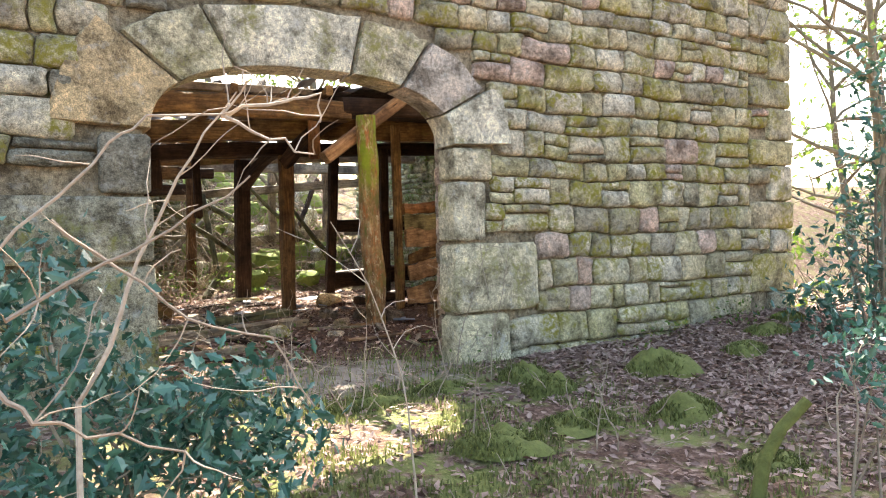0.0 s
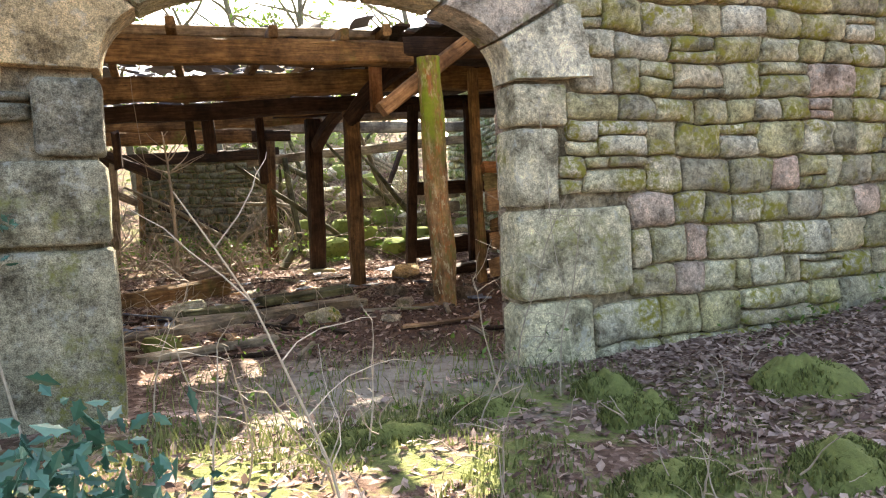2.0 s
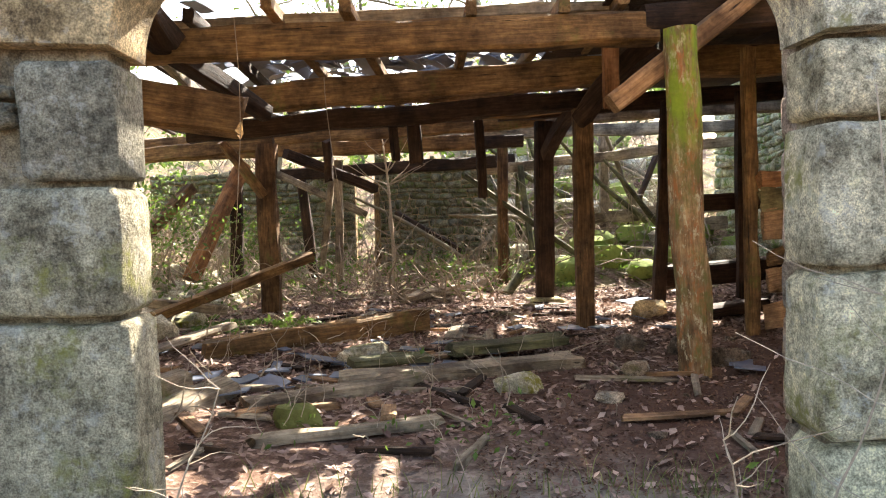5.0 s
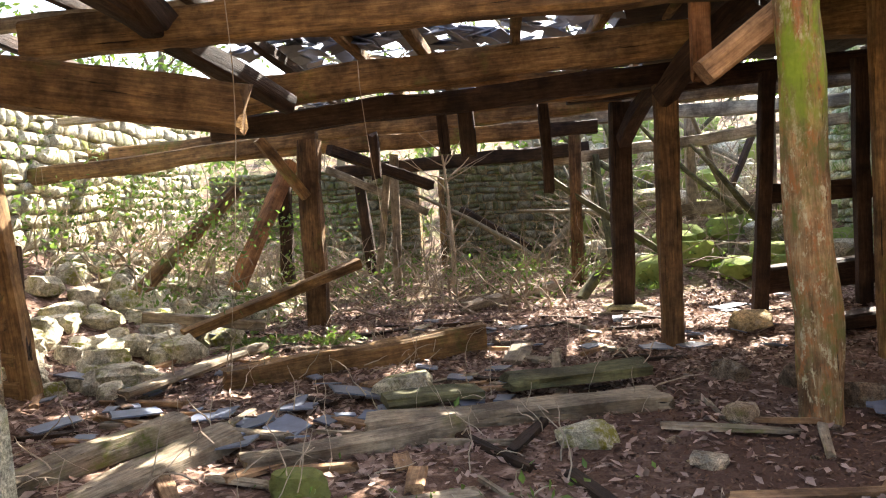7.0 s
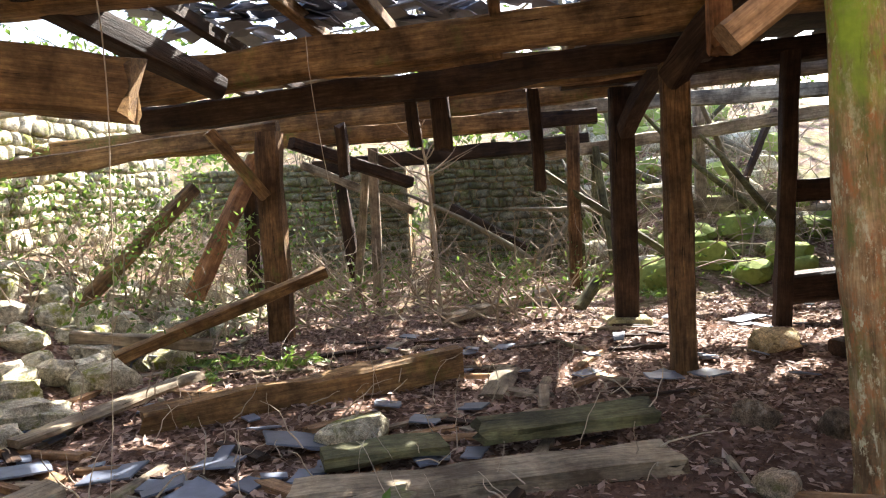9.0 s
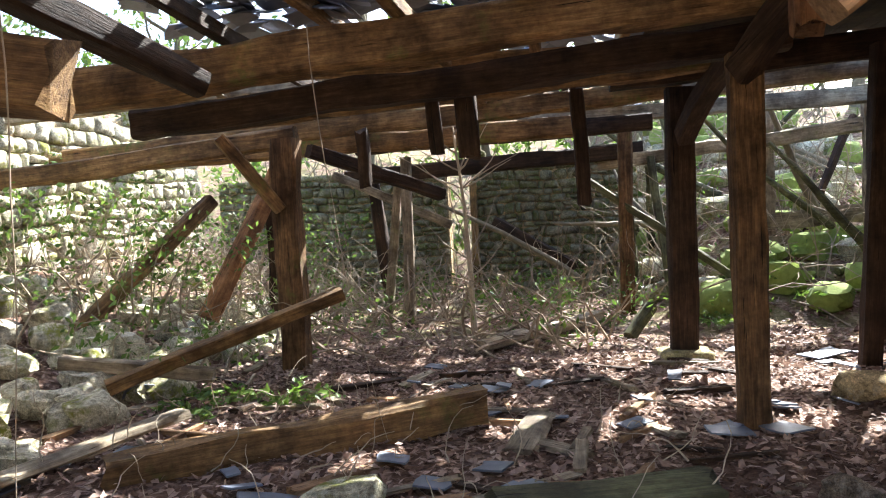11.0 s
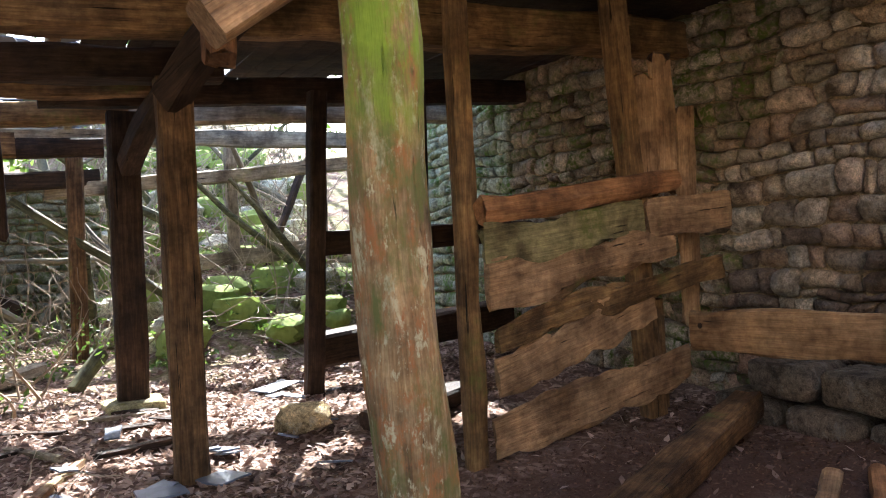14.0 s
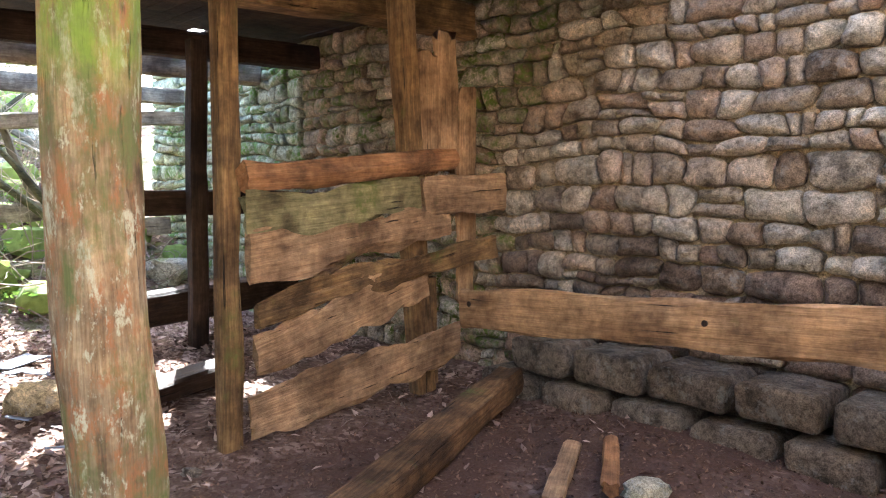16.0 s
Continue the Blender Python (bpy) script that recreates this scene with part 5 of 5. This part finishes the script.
blades("moss_fuzz", fuzz, 0.012, 0.034, M_moss, "shaggy moss on the hummocks", "moss", 9, 0.006, 1.2)


def shrub_leaves(n, centres, spread, seed):
    r = random.Random(seed)
    out = []
    for _ in range(n):
        c = r.choice(centres)
        out.append((c[0] + r.gauss(0, spread), c[1] + r.gauss(0, spread), max(c[2] + r.gauss(0, spread * 0.8), ground_z(c[0], c[1]) + 0.02)))
    return out


def bush(name, label, category, base, centres, nleaf, spread, size, material, seed, stem=0.008, spiky=False, bark=None):
    r = random.Random(seed)
    top = tagged(new(name), label, category)
    top.location = (base[0], base[1], ground_z(base[0], base[1]))
    off = Vector(top.location)
    for c in centres:
        stems = []
        a = Vector((base[0] + r.uniform(-0.15, 0.15), base[1] + r.uniform(-0.15, 0.15), ground_z(base[0], base[1]) - 0.05))
        b = Vector(c)
        mid = (a + b) / 2 + Vector((r.uniform(-0.1, 0.1), r.uniform(-0.1, 0.1), 0.12))
        stems.append(tube([a - off, mid - off, b - off], stem * 1.4, stem * 0.5))
        for _ in range(3):
            stems.append(tube([q - off for q in wander(mid.lerp(b, r.random()), (r.uniform(-1, 1), r.uniform(-1, 1), r.uniform(-0.2, 1)), spread * 2.0, 4, 0.4, r)], stem * 0.6, stem * 0.2, 4))
        mesh_ob("stem", *merge(stems), bark or M_twig, top)
    pos = [tuple(Vector(p) - off) for p in shrub_leaves(nleaf, centres, spread, seed)]
    leaf_cloud("foliage", pos, size, material, top, seed=seed, spiky=spiky)
    return top


# holly bush beside the path
HC = [(0.36, 2.8, 0.95), (0.62, 2.85, 0.85), (0.9, 2.85, 0.75), (1.15, 2.95, 0.72), (0.3, 2.9, 1.2), (0.5, 2.7, 0.55), (0.95, 2.75, 0.5), (1.25, 3.0, 0.5), (0.1, 3.0, 0.8), (0.2, 2.7, 0.5), (0.75, 3.0, 0.5), (-0.2, 3.1, 1.0), (0.1, 3.1, 1.3)]
bush("holly_bush", "dark glossy holly bush beside the path", "bush", (0.55, 3.0), HC, 2600, 0.15, 0.042, M_holly, 15, spiky=True)
bush("holly_sprig", "small holly sprig against the jamb", "bush", (0.55, 5.3), [(0.62, 5.42, 1.45), (0.5, 5.4, 1.35), (0.45, 5.38, 1.5), (0.55, 5.4, 1.25)], 70, 0.07, 0.035, M_holly, 16, spiky=True)
bush("holly_bush", "open holly bush beyond the wall corner", "bush", (7.9, 3.9), [(7.8, 4.3, 0.6), (7.5, 4.1, 0.7), (8.0, 3.9, 0.9), (8.0, 4.2, 1.3), (8.2, 4.0, 1.9), (8.1, 3.8, 2.4), (8.3, 4.0, 0.5), (8.3, 3.8, 2.9), (8.4, 4.2, 1.5), (8.0, 3.6, 0.4), (8.5, 3.9, 3.2)], 1500, 0.24, 0.055, M_holly, 17, 0.014, True, M_bark)
bush("holly_bush", "low holly sprouts on a mossy branch", "bush", (3.95, 1.7), [(3.85, 1.75, 0.85), (4.0, 1.7, 0.75), (4.05, 1.55, 0.95), (3.9, 1.55, 0.7), (4.1, 1.8, 0.9), (4.15, 1.6, 0.65)], 330, 0.12, 0.035, M_holly, 18, 0.006, True)
# mossy branch rising from the leaf litter
mb = mesh_ob("mossy_branch", *tube([(3.42, 1.98, ground_z(3.42, 1.98) - 0.03), (3.47, 1.97, 0.3), (3.56, 1.93, 0.46), (3.66, 1.85, 0.6)], 0.04, 0.028, 9), M_moss)
tagged(mb, "bent branch sleeved in green moss", "branch")

# bare twigs across the path's edge
TWIGS = [[(0.19, 1.6, 1.28), (0.42, 1.6, 1.41), (0.57, 1.58, 1.5), (0.76, 1.52, 1.63)], [(0.1, 2.0, 0.05), (0.15, 1.9, 1.3), (0.2, 1.81, 1.46), (0.33, 1.8, 1.59), (0.45, 1.78, 1.73), (0.55, 1.76, 1.8), (0.75, 1.71, 1.82), (0.81, 1.68, 1.9), (0.77, 1.68, 1.95)],
         [(0.3, 1.81, 1.53), (0.47, 1.79, 1.39), (0.64, 1.76, 1.25), (0.86, 1.69, 1.18), (0.96, 1.62, 0.98)], [(0.75, 1.71, 1.82), (0.86, 1.69, 1.76), (0.99, 1.65, 1.71)], [(0.75, 1.71, 1.82), (0.9, 1.66, 1.86), (0.99, 1.62, 1.89), (1.0, 1.63, 1.8)],
         [(0.32, 1.85, 0.02), (0.38, 1.96, 1.0), (0.49, 1.98, 1.25), (0.59, 1.98, 1.51), (0.71, 1.94, 1.72), (0.83, 1.88, 1.92)], [(0.19, 1.29, 1.18), (0.25, 1.27, 1.12), (0.33, 1.26, 1.08), (0.52, 1.22, 1.02)]]
for k, pts in enumerate(TWIGS):
    r = random.Random(900 + k)
    fine = []
    for a, b in zip(pts, pts[1:]):
        for q in range(3):
            fine.append(Vector(a).lerp(Vector(b), q / 3) + Vector((r.uniform(-1, 1), r.uniform(-1, 1), r.uniform(-1, 1))) * 0.012)
    fine.append(Vector(pts[-1]))
    shoot = mesh_ob("bare_shoot", *tube(fine, 0.006 if k != 5 else 0.011, 0.0025), M_twig)
    for _ in range(5):
        mesh_ob("twig", *tube(wander(r.choice(fine), (r.uniform(-1, 1), r.uniform(-0.6, 0.6), r.uniform(-0.5, 1)), r.uniform(0.12, 0.35), 5, 0.35, r), 0.0025, 0.001, 4), M_twig, shoot)
    tagged(shoot, "pale bare bramble shoot arching over the bush", "twig", "bare shoots")
for k, (x, y, h) in enumerate(((1.9, 2.75, 1.5), (1.75, 4.3, 0.8), (2.1, 4.0, 0.7), (3.4, 4.9, 0.9), (3.75, 4.8, 1.2), (3.1, 4.6, 0.5), (1.5, 3.6, 0.8), (2.6, 3.3, 0.6), (1.35, 5.3, 0.9), (3.65, 5.2, 1.5), (2.4, 4.5, 0.7), (1.6, 5.0, 0.6), (3.3, 3.0, 0.5))):
    r = random.Random(950 + k)
    st = wander((x, y, ground_z(x, y) - 0.02), (r.uniform(-0.25, 0.25), r.uniform(-0.2, 0.2), 1), h, 9, 0.16, r)
    stem = mesh_ob("bare_sapling", *tube(st, 0.006, 0.002), M_twig)
    for _ in range(7):
        mesh_ob("twig", *tube(wander(r.choice(st[3:]), (r.uniform(-1, 1), r.uniform(-1, 1), r.uniform(0, 0.8)), r.uniform(0.15, 0.4) * h, 5, 0.3, r), 0.0025, 0.001, 4), M_twig, stem)
    tagged(stem, "thin bare sapling before the doorway", "twig", "bare saplings")

# sapling inside the ruin
r = random.Random(77)
st = wander((1.86, 15.0, ground_z(1.86, 15.0) - 0.05), (-0.12, 0, 1), 2.6, 12, 0.09, r)
stem = mesh_ob("young_tree", *tube(st, 0.045, 0.012, 7), M_twig)
for _ in range(16):
    mesh_ob("branch", *tube(wander(r.choice(st[4:]), (r.uniform(-1, 1), r.uniform(-0.5, 0.5), r.uniform(0.2, 1)), r.uniform(0.5, 1.2), 7, 0.22, r), 0.013, 0.003, 5), M_twig, stem)
tagged(stem, "leafless young tree growing inside the ruin", "tree")
# thin hanging vines
for k, (x, y) in enumerate(((0.95, 8.4), (1.3, 10.9), (4.0, 5.4))):
    r = random.Random(k + 40)
    tagged(mesh_ob("hanging_vine", *tube(wander((x, y, 3.2 if k < 2 else 2.1), (0.05, 0, -1), 2.9 if k < 2 else 1.8, 12, 0.07, r), 0.004, 0.002, 4), M_twig), "dry vine stem hanging down", "vine")

# tangle of brushwood in the far bay and on the banks
def brush(n, x0, x1, y0, y1, seed, h=1.2, rad=0.008, label="tangle of dry brambles and twigs", mat=None):
    r = random.Random(seed)
    geo = []
    for _ in range(n):
        x, y = r.uniform(x0, x1), r.uniform(y0, y1)
        geo.append(tube(wander((x, y, ground_z(x, y) + r.uniform(0, 0.2)), (r.uniform(-1, 1), r.uniform(-1, 1), r.uniform(0.1, 1.6)), r.uniform(0.4, 1.4) * h, 6, 0.4, r, 0.06), rad * r.uniform(0.4, 1.3), 0.002, 4))
    return tagged(mesh_ob("brushwood", *merge(geo), mat or M_twig), label, "brushwood", kind="stuff")


brush(420, -3.2, 3.4, 13.6, 20.0, 61, 1.4, 0.016)
brush(380, -3.7, -0.5, 12.0, 19.0, 62, 1.2, 0.011)
brush(420, 3.6, 8.2, 16.0, 24.0, 63, 1.8, 0.012)
brush(160, -0.6, 3.6, 6.8, 12.0, 64, 0.35, 0.005, "fine dry twigs lying on the floor")
brush(120, 2.0, 8.5, 2.0, 5.3, 65, 0.3, 0.004, "fine dry twigs on the leaf litter")
for k in range(16):
    r = random.Random(1200 + k)
    x, y = r.uniform(3.2, 8.0), r.uniform(16.5, 22.0)
    pts = wander((x, y, ground_z(x, y) + 0.1), (r.uniform(-1, 1), r.uniform(-0.5, 0.6), r.uniform(0.1, 0.9)), r.uniform(1.6, 3.6), 8, 0.14, r)
    tagged(mesh_ob("fallen_branch", *tube(pts, r.uniform(0.05, 0.11), 0.025, 8), M_mossbranch if k % 2 else M_bark), "crooked fallen branch on the mossy bank", "branch", "fallen branches")
for p, q, w, m in (((3.2, 17.2, 2.4), (5.4, 16.4, 0.7), 0.1, M_mossbranch), ((4.4, 18.0, 2.6), (4.5, 17.0, 0.5), 0.12, M_mossbranch), ((7.6, 18.6, 3.1), (6.6, 18.0, 1.3), 0.1, M_oakdark), ((1.7, 20.3, 1.7), (3.2, 19.8, 0.8), 0.18, M_oakdark), ((-0.6, 17.4, 2.6), (1.2, 17.9, 1.7), 0.14, M_grey), ((0.4, 16.5, 0.4), (0.7, 16.4, 2.4), 0.12, M_grey), ((-0.9, 15.6, 0.5), (-0.8, 15.4, 2.5), 0.2, M_oakdark), ((0.0, 18.5, 0.4), (-0.2, 18.4, 2.6), 0.2, M_oakdark)):
    timber("fallen_beam", p, q, w, w, m, "broken timber leaning in the ruined bay", "timber", "leaning timbers", rough=0.015)

# fresh green: ivy and brambles on the banks, ferns
def greens(name, label, n, x0, x1, y0, y1, z1, seed, size, material=None):
    r = random.Random(seed)
    cs = [(x, y, ground_z(x, y) + r.uniform(0.05, z1)) for x, y in ((r.uniform(x0, x1), r.uniform(y0, y1)) for _ in range(max(4, n // 22)))]
    return tagged(leaf_cloud(name, shrub_leaves(n, cs, 0.16, seed), size, material or M_green, seed=seed), label, "plants", kind="stuff")


greens("bramble_leaves", "fresh bramble leaves on the rubble bank", 3400, -3.7, -0.2, 12.0, 19.0, 1.6, 71, 0.045)
greens("bramble_leaves", "fresh leaves among brushwood", 1700, -1.0, 4.2, 13.6, 20.0, 0.6, 72, 0.045)
greens("bramble_leaves", "fresh leaves on the mossy bank", 1300, 3.4, 8.2, 15.0, 23.5, 0.4, 73, 0.036)
greens("low_weeds", "small weeds at the doorway", 260, 1.5, 4.2, 4.4, 7.4, 0.06, 74, 0.028)
greens("low_weeds", "small weeds along the wall foot", 200, 4.2, 9.0, 5.1, 5.45, 0.1, 75, 0.028)
for k, (x, y) in enumerate(((-0.4, 12.4), (0.6, 12.0), (-0.1, 11.7), (3.3, 16.0), (4.8, 15.4), (5.4, 16.6), (6.2, 16.2))):
    r = random.Random(1300 + k)
    top = tagged(new("fern"), "green fern among stones and leaves", "fern", "ferns")
    top.location = (x, y, ground_z(x, y))
    for q in range(7):
        a = q * 0.9 + r.uniform(-0.2, 0.2)
        pts = wander((0, 0, 0), (math.cos(a), math.sin(a), 1.1), 0.5, 6, 0.08, r, 0.2)
        leaves = [tuple(pts[i].lerp(pts[i + 1], s) + Vector((r.uniform(-1, 1), r.uniform(-1, 1), r.uniform(-0.3, 0.3))) * 0.05) for i in range(1, 6) for s in (0, 0.25, 0.5, 0.75)]
        leaf_cloud("frond", leaves, 0.05, M_green, top, 0.4, seed=k * 10 + q)


# ---- trees around the ruin ----
def tree(name, label, x, y, h, seed, leaves=900, leaf=0.09, lean=(0, 0), spread=1.0, material=None, r0=0.16):
    r = random.Random(seed)
    top = tagged(new(name), label, "tree")
    z = ground_z(x, y)
    top.location = (x, y, z)
    trunk = wander((0, 0, -0.2), (lean[0], lean[1], 1), h, 10, 0.09, r)
    geo, tips = [tube(trunk, r0, r0 * 0.25, 9)], []
    for i in range(17):
        p = trunk[3 + int(r.random() * 7.5)]
        limb = wander(p, (r.uniform(-1, 1), r.uniform(-1, 1), r.uniform(0.0, 0.9)), h * r.uniform(0.22, 0.5) * spread, 7, 0.22, r)
        geo.append(tube(limb, r0 * 0.35, r0 * 0.07, 6))
        for _ in range(5):
            sub = wander(r.choice(limb[2:]), (r.uniform(-1, 1), r.uniform(-1, 1), r.uniform(-0.3, 0.8)), h * r.uniform(0.08, 0.2), 5, 0.3, r)
            geo.append(tube(sub, r0 * 0.1, r0 * 0.03, 4))
            tips += sub[1:]
    mesh_ob("trunk", *merge(geo), M_bark, top)
    pos = [tuple(r.choice(tips) + Vector((r.gauss(0, 0.16), r.gauss(0, 0.16), r.gauss(0, 0.14))) * (1 + h * 0.05)) for _ in range(leaves)]
    leaf_cloud("crown", pos, leaf, material or M_green, top, seed=seed)
    return top


TREES = [(17.0, 8.5, 8.0, 500), (22.0, 12.0, 10.0, 800), (20.0, 17.0, 9.0, 900), (30.0, 9.0, 11.0, 900),
         (-2.0, 25.0, 8.0, 600), (1.2, 27.0, 8.0, 600), (4.0, 26.5, 7.0, 600), (7.0, 27.5, 8.0, 600), (10.0, 25.0, 8.0, 600), (-6.5, 23.0, 7.5, 1400), (5.5, 31.0, 9.0, 600), (0.0, 33.0, 10.0, 600), (-8.5, 16.5, 6.5, 1400), (-9.0, 12.0, 6.5, 1400), (-10.5, 20.0, 8.0, 1500), (-8.5, 9.0, 6.0, 1000), (-13.0, 14.0, 9.0, 1500)]
for k, (x, y, h, n) in enumerate(TREES):
    tree("woodland_tree", "thin woodland tree with fresh spring leaves", x, y, h, 2100 + k, n, 0.11, (rng.uniform(-0.15, 0.15), rng.uniform(-0.15, 0.15)))
tree("woodland_tree", "mossy-limbed tree reaching past the wall corner", 10.6, 5.2, 5.5, 2200, 260, 0.07, (-0.05, -0.1), 1.1, r0=0.1)
# hazel thicket closing the far view
greens("thicket", "sunlit undergrowth beyond the ruin", 5000, -12, 12, 22.5, 34, 3.5, 81, 0.13)
greens("thicket", "sunlit undergrowth beside the wall corner", 1600, 11.5, 30, 4, 24, 1.4, 82, 0.13)
greens("thicket", "sunlit undergrowth behind the ruined wall", 3000, -14, -7.2, 7, 24, 3.0, 83, 0.12)
brush(140, 11.5, 22, 4, 16, 84, 2.2, 0.012, "bare undergrowth beyond the corner", M_bark)
brush(300, -6, 9, 22.5, 30, 85, 3.0, 0.02, "bare undergrowth beyond the far wall", M_bark)
